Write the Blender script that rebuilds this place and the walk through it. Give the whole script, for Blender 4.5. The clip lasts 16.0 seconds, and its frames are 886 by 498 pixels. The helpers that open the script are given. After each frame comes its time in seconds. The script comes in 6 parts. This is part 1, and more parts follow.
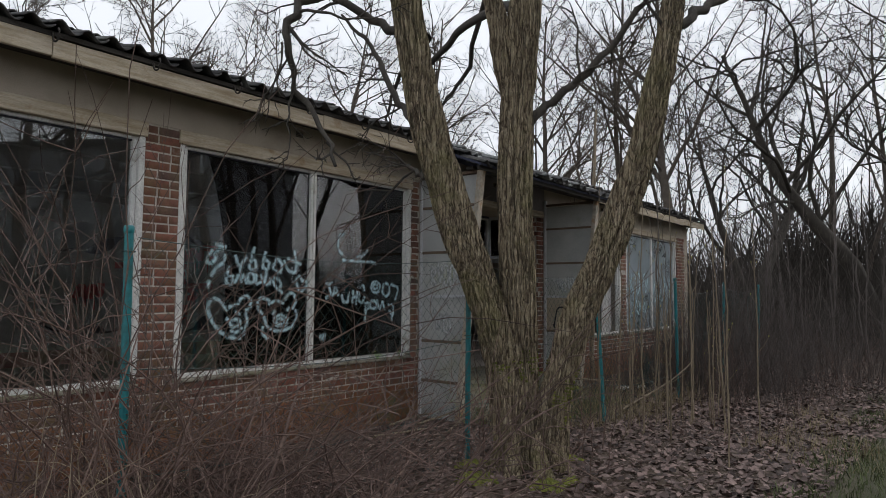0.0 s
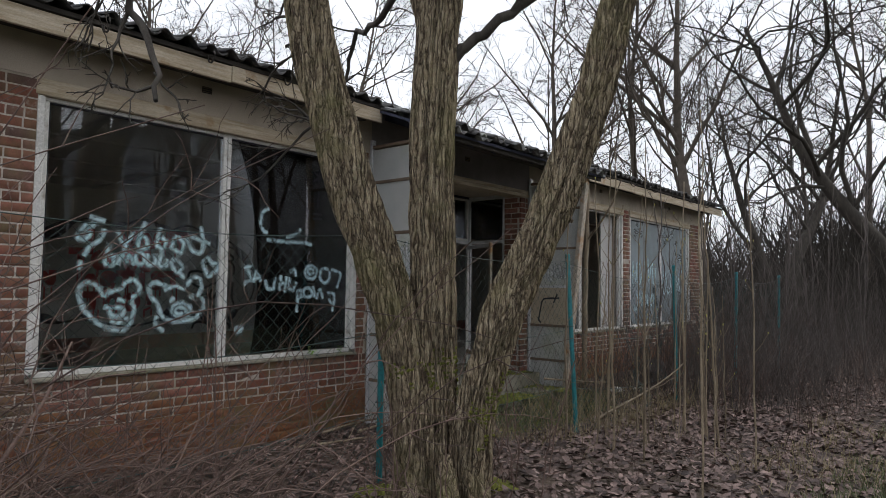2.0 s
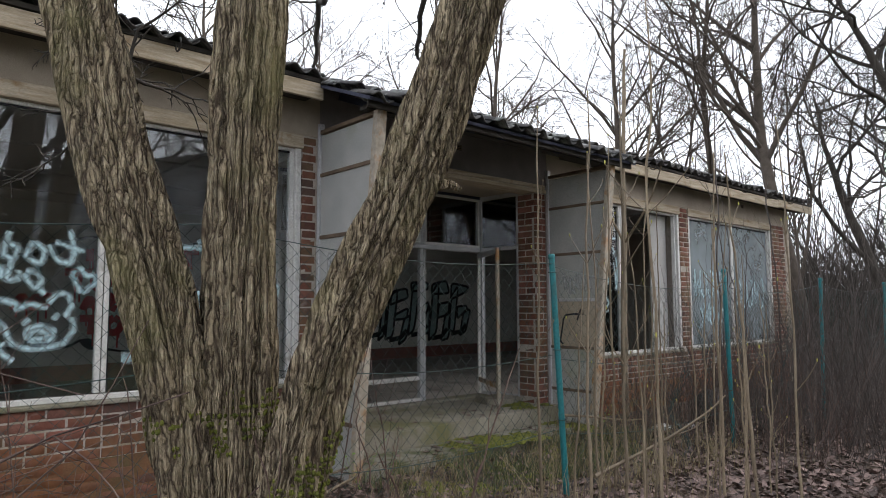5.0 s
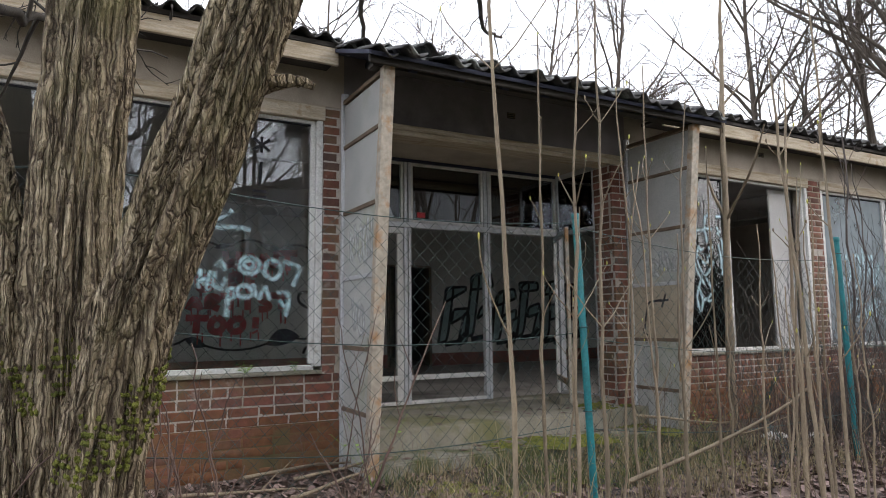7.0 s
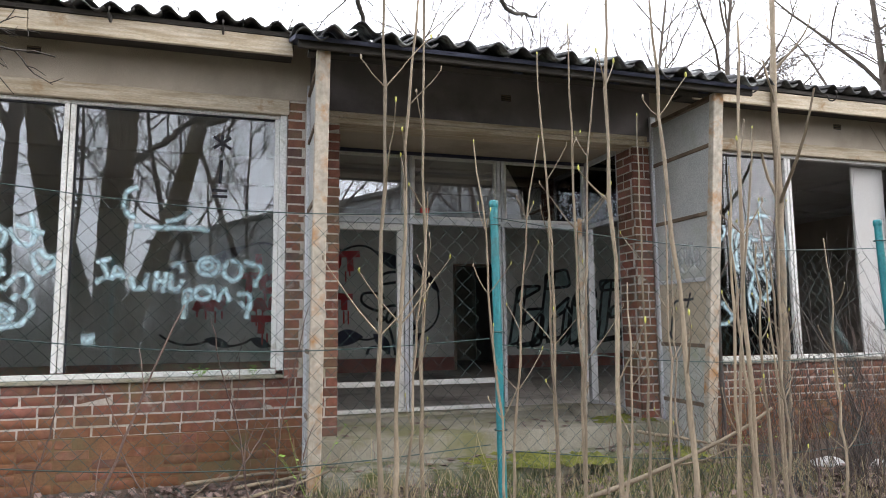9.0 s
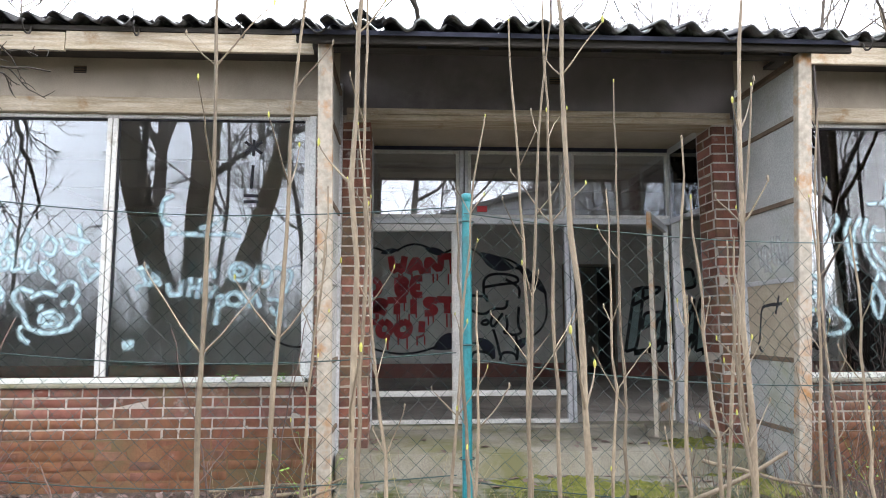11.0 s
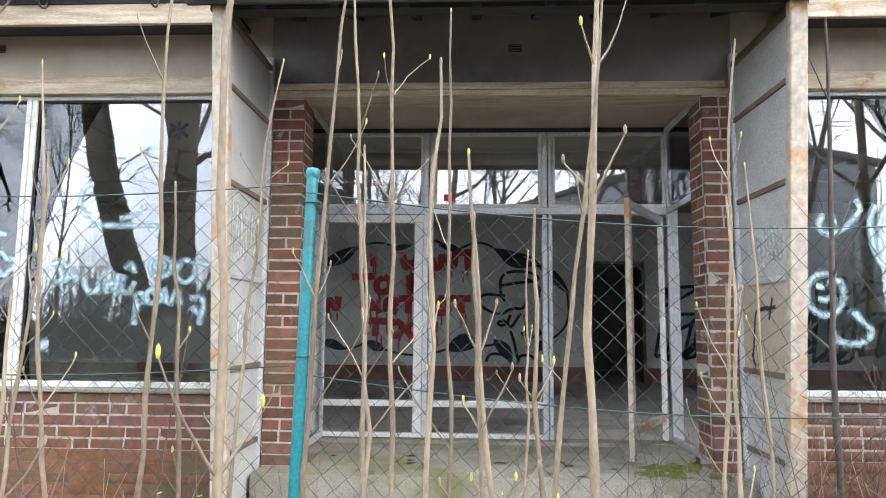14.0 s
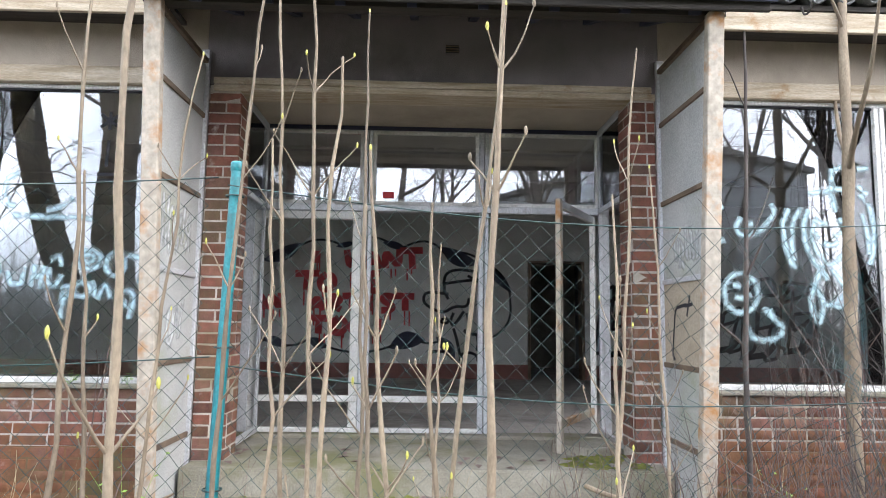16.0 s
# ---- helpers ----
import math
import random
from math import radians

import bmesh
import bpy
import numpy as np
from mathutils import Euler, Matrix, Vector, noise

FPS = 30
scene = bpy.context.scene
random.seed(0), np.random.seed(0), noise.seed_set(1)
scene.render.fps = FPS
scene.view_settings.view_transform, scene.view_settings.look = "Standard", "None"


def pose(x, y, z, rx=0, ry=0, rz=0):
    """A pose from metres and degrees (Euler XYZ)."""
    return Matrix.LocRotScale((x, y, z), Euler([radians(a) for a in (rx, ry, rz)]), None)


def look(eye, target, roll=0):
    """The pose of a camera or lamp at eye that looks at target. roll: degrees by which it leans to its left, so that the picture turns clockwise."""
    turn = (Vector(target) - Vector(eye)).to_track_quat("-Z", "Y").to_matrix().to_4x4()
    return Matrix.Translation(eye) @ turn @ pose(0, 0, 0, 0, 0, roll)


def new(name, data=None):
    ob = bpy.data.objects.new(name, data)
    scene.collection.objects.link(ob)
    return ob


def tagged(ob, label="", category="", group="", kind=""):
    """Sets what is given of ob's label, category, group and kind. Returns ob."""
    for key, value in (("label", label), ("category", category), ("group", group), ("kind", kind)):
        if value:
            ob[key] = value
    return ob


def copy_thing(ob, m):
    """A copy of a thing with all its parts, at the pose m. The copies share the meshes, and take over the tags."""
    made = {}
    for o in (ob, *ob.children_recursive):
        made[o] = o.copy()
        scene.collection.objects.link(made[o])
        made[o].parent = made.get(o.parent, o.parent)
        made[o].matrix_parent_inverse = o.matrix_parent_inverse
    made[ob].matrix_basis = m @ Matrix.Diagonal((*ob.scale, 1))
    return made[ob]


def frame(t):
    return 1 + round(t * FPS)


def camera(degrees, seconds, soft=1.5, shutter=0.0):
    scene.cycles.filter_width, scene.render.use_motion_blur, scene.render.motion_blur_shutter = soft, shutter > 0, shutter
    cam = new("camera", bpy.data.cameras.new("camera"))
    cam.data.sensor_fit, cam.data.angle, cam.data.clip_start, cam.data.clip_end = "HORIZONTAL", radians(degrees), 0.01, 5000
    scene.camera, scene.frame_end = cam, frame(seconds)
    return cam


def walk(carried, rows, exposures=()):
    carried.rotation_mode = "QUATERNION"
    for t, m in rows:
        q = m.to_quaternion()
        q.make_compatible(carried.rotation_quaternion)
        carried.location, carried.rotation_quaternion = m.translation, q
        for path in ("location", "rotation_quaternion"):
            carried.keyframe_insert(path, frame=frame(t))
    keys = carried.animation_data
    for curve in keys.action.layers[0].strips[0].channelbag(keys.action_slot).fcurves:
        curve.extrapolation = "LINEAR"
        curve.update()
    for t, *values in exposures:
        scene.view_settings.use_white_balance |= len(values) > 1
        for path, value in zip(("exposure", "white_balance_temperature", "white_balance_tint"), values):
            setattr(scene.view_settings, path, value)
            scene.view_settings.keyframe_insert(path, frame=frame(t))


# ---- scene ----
cam = camera(67.4, 16.0, 0.95)
PATH = [
    (0, (-0.013, 0.12, 1.647), (-1.234, 1.699, 1.781), 0.5),
    (0.5, (0.051, 0.491, 1.645), (-1.11, 2.114, 1.776), 0.7),
    (1, (-0.037, 0.83, 1.625), (-1.188, 2.46, 1.751), 1.0),
    (1.5, (-0.08, 1.216, 1.618), (-1.235, 2.845, 1.737), 1.1),
    (2, (-0.055, 1.656, 1.578), (-1.346, 3.18, 1.693), 0.8),
    (2.5, (-0.166, 2.07, 1.583), (-1.497, 3.558, 1.698), 1.0),
    (3, (-0.222, 2.484, 1.577), (-1.565, 3.961, 1.702), 0.9),
    (3.5, (-0.245, 2.767, 1.582), (-1.602, 4.231, 1.711), 1.1),
    (6, (-0.092, 4.367, 1.327), (-1.655, 5.598, 1.529), -0.5),
    (6.5, (0.023, 4.656, 1.216), (-1.583, 5.829, 1.424), -0.1),
    (7, (-0.157, 5.026, 1.229), (-1.905, 5.974, 1.448), -0.6),
    (7.5, (-0.185, 5.407, 1.183), (-2.026, 6.155, 1.411), -0.9),
    (8, (-0.128, 5.808, 1.168), (-2.013, 6.439, 1.388), -0.7),
    (8.5, (-0.116, 6.127, 1.229), (-2.007, 6.74, 1.444), -0.5),
    (9, (-0.04, 6.538, 1.239), (-1.945, 7.108, 1.461), -0.5),
    (9.5, (-0.063, 6.882, 1.308), (-2.003, 7.329, 1.502), -0.1),
    (9.7, (-0.059, 7.047, 1.33), (-2.014, 7.423, 1.519), 0.0),
    (12, (-0.547, 7.905, 1.252), (-2.533, 7.905, 1.489), -0.2),
    (12.5, (-0.64, 8.146, 1.308), (-2.627, 8.083, 1.523), 0.1),
    (13, (-0.822, 8.333, 1.323), (-2.809, 8.256, 1.537), 0.3),
    (13.5, (-0.92, 8.517, 1.352), (-2.908, 8.431, 1.559), 0.4),
    (14, (-0.968, 8.575, 1.321), (-2.954, 8.487, 1.543), 0.5),
    (14.5, (-0.982, 8.618, 1.325), (-2.967, 8.526, 1.545), 0.6),
    (15, (-0.964, 8.594, 1.31), (-2.951, 8.533, 1.534), 0.6),
    (15.5, (-0.89, 8.691, 1.279), (-2.877, 8.667, 1.507), 1.0),
    (16, (-0.895, 8.696, 1.296), (-2.882, 8.755, 1.517), 0.8),
]
EXPOSURES = [(0.0, -0.8, 6500, 10), (3.5, -0.2, 6500, 11), (6.0, 0.1, 6500, 11), (7.0, 0.35, 6500, 12), (8.0, 0.75, 6500, 12), (9.5, 1.05, 6400, 12), (12.0, 1.58, 6200, 12), (16.0, 1.65, 6100, 12)]
walk(cam, [(t, look(eye, target, roll)) for t, eye, target, roll in PATH], EXPOSURES)

# ---- world, sun, exposure ----
world = bpy.data.worlds.new("world")
scene.world = world
world.use_nodes = True
wt = world.node_tree
wt.nodes.clear()
w_out = wt.nodes.new("ShaderNodeOutputWorld")
w_bg = wt.nodes.new("ShaderNodeBackground")
w_sky = wt.nodes.new("ShaderNodeTexSky")
w_sky.sky_type = 'NISHITA'
w_sky.sun_disc = False
w_sky.sun_elevation = radians(28)
w_sky.sun_rotation = radians(37)
w_sky.air_density, w_sky.dust_density, w_sky.ozone_density = 1.0, 4.0, 1.0
w_mix = wt.nodes.new("ShaderNodeMix")
w_mix.data_type = 'RGBA'
w_mix.inputs["Factor"].default_value = 0.8
w_mix.inputs["B"].default_value = (19.6, 20.4, 21.8, 1)   # cloud veil
wt.links.new(w_sky.outputs["Color"], w_mix.inputs["A"])
wt.links.new(w_mix.outputs["Result"], w_bg.inputs["Color"])
w_bg.inputs["Strength"].default_value = 0.1
wt.links.new(w_bg.outputs["Background"], w_out.inputs["Surface"])

sun = new("sun", bpy.data.lights.new("sun", 'SUN'))
sun.data.energy, sun.data.angle, sun.data.color = 0.9, radians(36), (1.0, 0.96, 0.91)
sun.matrix_world = look((18, 24, 19), (0, 0, 0))

# ---- materials ----
MATS = {}


def nodes_of(name):
    m = bpy.data.materials.new(name)
    m.use_nodes = True
    MATS[name] = m
    nt = m.node_tree
    return m, nt, nt.nodes["Principled BSDF"]


def noise_node(nt, scale, detail=4.0, coords=None, stretch=None, rough=0.55):
    n = nt.nodes.new("ShaderNodeTexNoise")
    n.inputs["Scale"].default_value = scale
    n.inputs["Detail"].default_value = detail
    n.inputs["Roughness"].default_value = rough
    if coords is not None:
        if stretch:
            mp = nt.nodes.new("ShaderNodeMapping")
            mp.inputs["Scale"].default_value = stretch
            nt.links.new(coords, mp.inputs["Vector"])
            coords = mp.outputs["Vector"]
        nt.links.new(coords, n.inputs["Vector"])
    return n


def ramp(nt, fac, stops):
    r = nt.nodes.new("ShaderNodeValToRGB")
    r.color_ramp.elements.remove(r.color_ramp.elements[1])
    r.color_ramp.elements[0].position = stops[0][0]
    r.color_ramp.elements[0].color = (*stops[0][1], 1)
    for p, c in stops[1:]:
        r.color_ramp.elements.new(p).color = (*c, 1)
    nt.links.new(fac, r.inputs["Fac"])
    return r.outputs["Color"]


def mix_col(nt, fac, a, b, blend='MIX'):
    m = nt.nodes.new("ShaderNodeMix")
    m.data_type, m.blend_type = 'RGBA', blend
    for sock, v in (("Factor", fac), ("A", a), ("B", b)):
        if isinstance(v, (int, float)):
            m.inputs[sock].default_value = v
        elif isinstance(v, tuple):
            m.inputs[sock].default_value = (*v, 1)
        else:
            nt.links.new(v, m.inputs[sock])
    return m.outputs["Result"]


def step_fac(nt, val, lo, hi):
    m = nt.nodes.new("ShaderNodeMapRange")
    m.inputs["From Min"].default_value, m.inputs["From Max"].default_value = lo, hi
    nt.links.new(val, m.inputs["Value"])
    return m.outputs["Result"]


def bump(nt, bsdf, height, strength, dist):
    b = nt.nodes.new("ShaderNodeBump")
    b.inputs["Strength"].default_value, b.inputs["Distance"].default_value = strength, dist
    nt.links.new(height, b.inputs["Height"])
    nt.links.new(b.outputs["Normal"], bsdf.inputs["Normal"])


def world_pos(nt):
    return nt.nodes.new("ShaderNodeNewGeometry").outputs["Position"]


def surface(name, cols, scale=6.0, fine=60.0, rough=0.85, metal=0.0, bump_s=0.3, bump_d=0.004, stretch=None, stain=None, stain_scale=1.3, stain_lo=0.52, stain_hi=0.7, vary=0.0, islands=0.0):
    """Two-scale weathered surface: cols are ramp colours; stain an extra blotch colour; vary: tone change from piece to piece."""
    m, nt, b = nodes_of(name)
    p = world_pos(nt)
    n1 = noise_node(nt, scale, 5, p, stretch)
    n2 = noise_node(nt, fine, 3, p, stretch)
    k = len(cols)
    c = ramp(nt, n1.outputs["Fac"], [(0.3 + 0.4 * i / max(1, k - 1), col) for i, col in enumerate(cols)])
    grain = ramp(nt, n2.outputs["Fac"], [(0.25, (0.62, 0.62, 0.62)), (0.75, (1.25, 1.25, 1.25))])
    c = mix_col(nt, 0.8, c, grain, 'MULTIPLY')
    if stain:
        n3 = noise_node(nt, stain_scale, 6, p, None, 0.65)
        c = mix_col(nt, step_fac(nt, n3.outputs["Fac"], stain_lo, stain_hi), c, stain)
    if vary:
        src = nt.nodes.new("ShaderNodeObjectInfo").outputs["Random"]
        c = mix_col(nt, 1.0, c, ramp(nt, src, [(0, (1 - vary,) * 3), (1, (1 + vary,) * 3)]), 'MULTIPLY')
    if islands:
        src = nt.nodes.new("ShaderNodeNewGeometry").outputs["Random Per Island"]
        c = mix_col(nt, 1.0, c, ramp(nt, src, [(0, (1 - islands,) * 3), (1, (1 + islands,) * 3)]), 'MULTIPLY')
    nt.links.new(c, b.inputs["Base Color"])
    b.inputs["Roughness"].default_value, b.inputs["Metallic"].default_value = rough, metal
    add = nt.nodes.new("ShaderNodeMath")
    add.operation = 'ADD'
    nt.links.new(n1.outputs["Fac"], add.inputs[0])
    nt.links.new(n2.outputs["Fac"], add.inputs[1])
    bump(nt, b, add.outputs["Value"], bump_s, bump_d)
    return m


def brick_material(name, islands, washed=False):
    m, nt, b = nodes_of(name)
    p = world_pos(nt)
    if islands:
        rnd = nt.nodes.new("ShaderNodeNewGeometry").outputs["Random Per Island"]
    else:
        rnd = nt.nodes.new("ShaderNodeObjectInfo").outputs["Random"]
    base = ramp(nt, rnd, [(0, (0.11, 0.048, 0.036)), (0.25, (0.18, 0.068, 0.046)), (0.5, (0.235, 0.088, 0.060)), (0.75, (0.26, 0.115, 0.085)), (0.9, (0.19, 0.095, 0.075)), (1, (0.11, 0.066, 0.055))])
    n1, n2 = noise_node(nt, 14, 5, p), noise_node(nt, 130, 3, p)
    c = mix_col(nt, 0.75, base, ramp(nt, n1.outputs["Fac"], [(0.3, (0.6, 0.6, 0.6)), (0.7, (1.25, 1.2, 1.2))]), 'MULTIPLY')
    c = mix_col(nt, 0.7, c, ramp(nt, n2.outputs["Fac"], [(0.3, (0.65, 0.65, 0.65)), (0.7, (1.2, 1.2, 1.2))]), 'MULTIPLY')
    n3 = noise_node(nt, 2.2, 6, p, None, 0.7)
    c = mix_col(nt, step_fac(nt, n3.outputs["Fac"], 0.44, 0.78), c, (0.16, 0.13, 0.06))      # algae film
    n4 = noise_node(nt, 5.0, 5, p, None, 0.7)
    c = mix_col(nt, step_fac(nt, n4.outputs["Fac"], 0.62, 0.85), c, (0.5, 0.44, 0.40))     # lime bloom
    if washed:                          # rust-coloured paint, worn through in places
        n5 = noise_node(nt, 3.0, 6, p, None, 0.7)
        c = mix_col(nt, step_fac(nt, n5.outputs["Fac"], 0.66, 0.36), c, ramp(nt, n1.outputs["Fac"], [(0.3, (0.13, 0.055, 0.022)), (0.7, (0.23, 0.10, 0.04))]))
    nt.links.new(c, b.inputs["Base Color"])
    b.inputs["Roughness"].default_value = 0.85
    bump(nt, b, n2.outputs["Fac"], 0.4, 0.003)
    return m


def bark_material():
    """Plates of furrowed bark: long interlacing cracks between corky ridges."""
    m, nt, b = nodes_of("fissured_bark")
    p = world_pos(nt)
    n0 = noise_node(nt, 9, 4, p)
    sub = nt.nodes.new("ShaderNodeVectorMath")
    sub.operation = 'MULTIPLY_ADD'
    sub.inputs[1].default_value = (0.05, 0.05, 0.10)
    nt.links.new(n0.outputs["Color"], sub.inputs[0])
    nt.links.new(p, sub.inputs[2])
    mp = nt.nodes.new("ShaderNodeMapping")
    mp.inputs["Scale"].default_value = (1, 1, 0.055)
    nt.links.new(sub.outputs["Vector"], mp.inputs["Vector"])
    hs = []
    for sc in (30, 75):
        v = nt.nodes.new("ShaderNodeTexVoronoi")
        v.feature = 'DISTANCE_TO_EDGE'
        v.inputs["Scale"].default_value = sc
        nt.links.new(mp.outputs["Vector"], v.inputs["Vector"])
        hs.append(v.outputs["Distance"])
    n1, n2, n3 = noise_node(nt, 16, 5, p), noise_node(nt, 150, 3, p, (1, 1, 0.4)), noise_node(nt, 1.7, 5, p, None, 0.65)
    plate = ramp(nt, n1.outputs["Fac"], [(0.3, (0.27, 0.21, 0.135)), (0.5, (0.38, 0.305, 0.20)), (0.7, (0.49, 0.41, 0.285))])
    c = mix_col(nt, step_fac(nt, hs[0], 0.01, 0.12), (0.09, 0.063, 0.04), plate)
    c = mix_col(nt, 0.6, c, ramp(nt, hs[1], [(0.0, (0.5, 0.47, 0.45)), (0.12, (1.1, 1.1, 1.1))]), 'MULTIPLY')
    c = mix_col(nt, 0.7, c, ramp(nt, n2.outputs["Fac"], [(0.25, (0.6, 0.6, 0.6)), (0.75, (1.3, 1.3, 1.3))]), 'MULTIPLY')
    c = mix_col(nt, step_fac(nt, n3.outputs["Fac"], 0.50, 0.82), c, (0.20, 0.19, 0.065))
    nt.links.new(c, b.inputs["Base Color"])
    b.inputs["Roughness"].default_value = 0.95
    a1 = nt.nodes.new("ShaderNodeMath")
    a1.operation = 'MULTIPLY_ADD'
    a1.inputs[1].default_value = 0.3
    nt.links.new(step_fac(nt, hs[1], 0.0, 0.15), a1.inputs[0])
    nt.links.new(step_fac(nt, hs[0], 0.0, 0.22), a1.inputs[2])
    bump(nt, b, a1.outputs["Value"], 1.0, 0.022)
    return m


brick_mat = brick_material("brick", False)
brick_far_mat = brick_material("brick_joined", True)
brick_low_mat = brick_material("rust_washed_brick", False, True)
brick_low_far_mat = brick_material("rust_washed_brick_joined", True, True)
mortar_mat = surface("mortar", [(0.40, 0.355, 0.31), (0.54, 0.485, 0.43)], 9, 120, 0.95, bump_s=0.5, stain=(0.30, 0.26, 0.18), stain_scale=1.6)
plinth_mat = surface("plinth_paint", [(0.15, 0.075, 0.036), (0.25, 0.125, 0.062)], 4, 90, 0.9, stain=(0.13, 0.105, 0.05), stain_scale=2.2, stain_lo=0.45, stain_hi=0.65)
plaster_mat = surface("plaster", [(0.42, 0.36, 0.29), (0.52, 0.45, 0.37)], 3, 140, 0.95, bump_s=0.6, bump_d=0.006, stain=(0.33, 0.28, 0.22), stain_scale=1.0)
# plaster darkened and cooled: shade under the porch roof put into the colour
shaded_beam_mat = surface("shaded_porch_plaster", [(0.20, 0.178, 0.185), (0.28, 0.25, 0.255)], 3, 140, 0.95, bump_s=0.6, bump_d=0.006, stain=(0.13, 0.115, 0.115), stain_scale=0.9)
wood_mat = surface("weathered_cream_wood", [(0.36, 0.28, 0.18), (0.50, 0.42, 0.31), (0.62, 0.55, 0.44)], 5, 60, 0.8, stretch=(6, 0.5, 6), stain=(0.30, 0.17, 0.07), stain_scale=4.0, stain_lo=0.6, stain_hi=0.75)
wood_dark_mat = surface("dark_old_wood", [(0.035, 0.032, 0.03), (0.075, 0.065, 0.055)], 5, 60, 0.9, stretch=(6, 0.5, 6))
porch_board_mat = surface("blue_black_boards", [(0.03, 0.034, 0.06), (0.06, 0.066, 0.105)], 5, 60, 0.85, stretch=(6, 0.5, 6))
batten_mat = surface("brown_batten", [(0.12, 0.085, 0.06), (0.22, 0.16, 0.11)], 6, 60, 0.85)
frame_mat = surface("white_window_frame", [(0.62, 0.62, 0.60), (0.78, 0.77, 0.74)], 5, 70, 0.55, bump_s=0.15, stain=(0.36, 0.33, 0.28), stain_scale=7.0, stain_lo=0.58, stain_hi=0.72)
alu_mat = surface("grey_aluminium_frame", [(0.50, 0.51, 0.53), (0.64, 0.65, 0.67)], 5, 70, 0.45, metal=0.25, bump_s=0.1, stain=(0.32, 0.30, 0.28), stain_scale=6.0, stain_lo=0.6, stain_hi=0.75)
rust_mat = surface("peeling_cream_post", [(0.40, 0.35, 0.28), (0.54, 0.49, 0.41)], 5, 22, 0.7, bump_s=0.12, stain=(0.40, 0.20, 0.07), stain_scale=5.0, stain_lo=0.5, stain_hi=0.68)
sheet_mat = surface("grey_cement_sheet", [(0.40, 0.41, 0.40), (0.52, 0.52, 0.50)], 2.5, 90, 0.9, bump_s=0.2, stain=(0.33, 0.34, 0.24), stain_scale=1.3)
tile_mat = surface("roof_tile", [(0.035, 0.035, 0.04), (0.085, 0.08, 0.075)], 8, 70, 0.75, stain=(0.28, 0.29, 0.27), stain_scale=3.0, stain_lo=0.53, stain_hi=0.72, islands=0.45)
beige_sheet_mat = surface("beige_cement_sheet", [(0.40, 0.335, 0.25), (0.50, 0.43, 0.33)], 2.5, 90, 0.9, bump_s=0.2, stain=(0.33, 0.27, 0.18), stain_scale=2.0)
concrete_mat = surface("concrete", [(0.23, 0.21, 0.165), (0.33, 0.305, 0.25)], 5, 90, 0.95, bump_s=0.5, stain=(0.17, 0.165, 0.08), stain_scale=1.7, stain_lo=0.48, stain_hi=0.66)
mossy_mat = surface("mossy_concrete", [(0.20, 0.19, 0.155), (0.31, 0.295, 0.25)], 6, 90, 0.98, bump_s=0.8, bump_d=0.01, stain=(0.085, 0.095, 0.03), stain_scale=2.6, stain_lo=0.42, stain_hi=0.58)
floor_mat = surface("dusty_floor", [(0.40, 0.365, 0.335), (0.52, 0.485, 0.45)], 2.0, 50, 0.9, bump_s=0.3, stain=(0.17, 0.15, 0.135), stain_scale=0.8)
inner_wall_mat = surface("interior_wall_paint", [(0.78, 0.765, 0.74), (0.85, 0.835, 0.81)], 1.0, 60, 0.9, bump_s=0.1, stain=(0.50, 0.47, 0.43), stain_scale=0.6)
inner_ceiling_mat = surface("interior_ceiling", [(0.50, 0.48, 0.46), (0.62, 0.60, 0.57)], 1.0, 60, 0.95, bump_s=0.2, stain=(0.36, 0.32, 0.29), stain_scale=0.7)
skirting_mat = surface("red_brown_tile", [(0.24, 0.09, 0.07), (0.32, 0.13, 0.10)], 4, 60, 0.6)
# the corridor's lack of light is put into this dark wall colour
room_shade_mat = surface("painted_room_shade", [(0.16, 0.155, 0.16), (0.22, 0.21, 0.21)], 2, 60, 0.95)
red_paint = surface("red_paint", [(0.52, 0.03, 0.04), (0.62, 0.05, 0.06)], 6, 60, 0.6, bump_s=0.05)
black_paint = surface("black_paint", [(0.018, 0.018, 0.022), (0.03, 0.03, 0.036)], 6, 60, 0.95, bump_s=0.05)
navy_paint = surface("navy_paint", [(0.02, 0.022, 0.05), (0.03, 0.034, 0.07)], 6, 60, 0.6, bump_s=0.05)
teal_paint = surface("pale_teal_paint", [(0.30, 0.42, 0.44), (0.42, 0.54, 0.55)], 4, 60, 0.6, bump_s=0.05)
post_mat = surface("green_fence_post", [(0.012, 0.16, 0.18), (0.02, 0.22, 0.24)], 6, 70, 0.4, bump_s=0.1, stain=(0.03, 0.09, 0.09), stain_scale=5.0)
wire_mat = surface("green_fence_wire", [(0.018, 0.045, 0.042), (0.035, 0.075, 0.07)], 8, 90, 0.5, bump_s=0.05)
bark_mat = bark_material()
branch_mat = surface("dark_bark", [(0.035, 0.03, 0.025), (0.075, 0.064, 0.052)], 12, 90, 0.95, bump_s=0.6, bump_d=0.01, stretch=(1, 1, 0.3))
twig_mat = surface("far_bark", [(0.075, 0.062, 0.05), (0.13, 0.105, 0.085)], 6, 90, 0.95, bump_s=0.2)
whip_mat = surface("sapling_bark", [(0.17, 0.128, 0.085), (0.32, 0.255, 0.175)], 9, 110, 0.7, bump_s=0.3, stretch=(1, 1, 0.4), stain=(0.18, 0.14, 0.10), stain_scale=4.0, vary=0.25)
whip_dark_mat = surface("grey_sapling_bark", [(0.06, 0.049, 0.045), (0.14, 0.117, 0.105)], 9, 110, 0.8, bump_s=0.3, stretch=(1, 1, 0.4), islands=0.35)
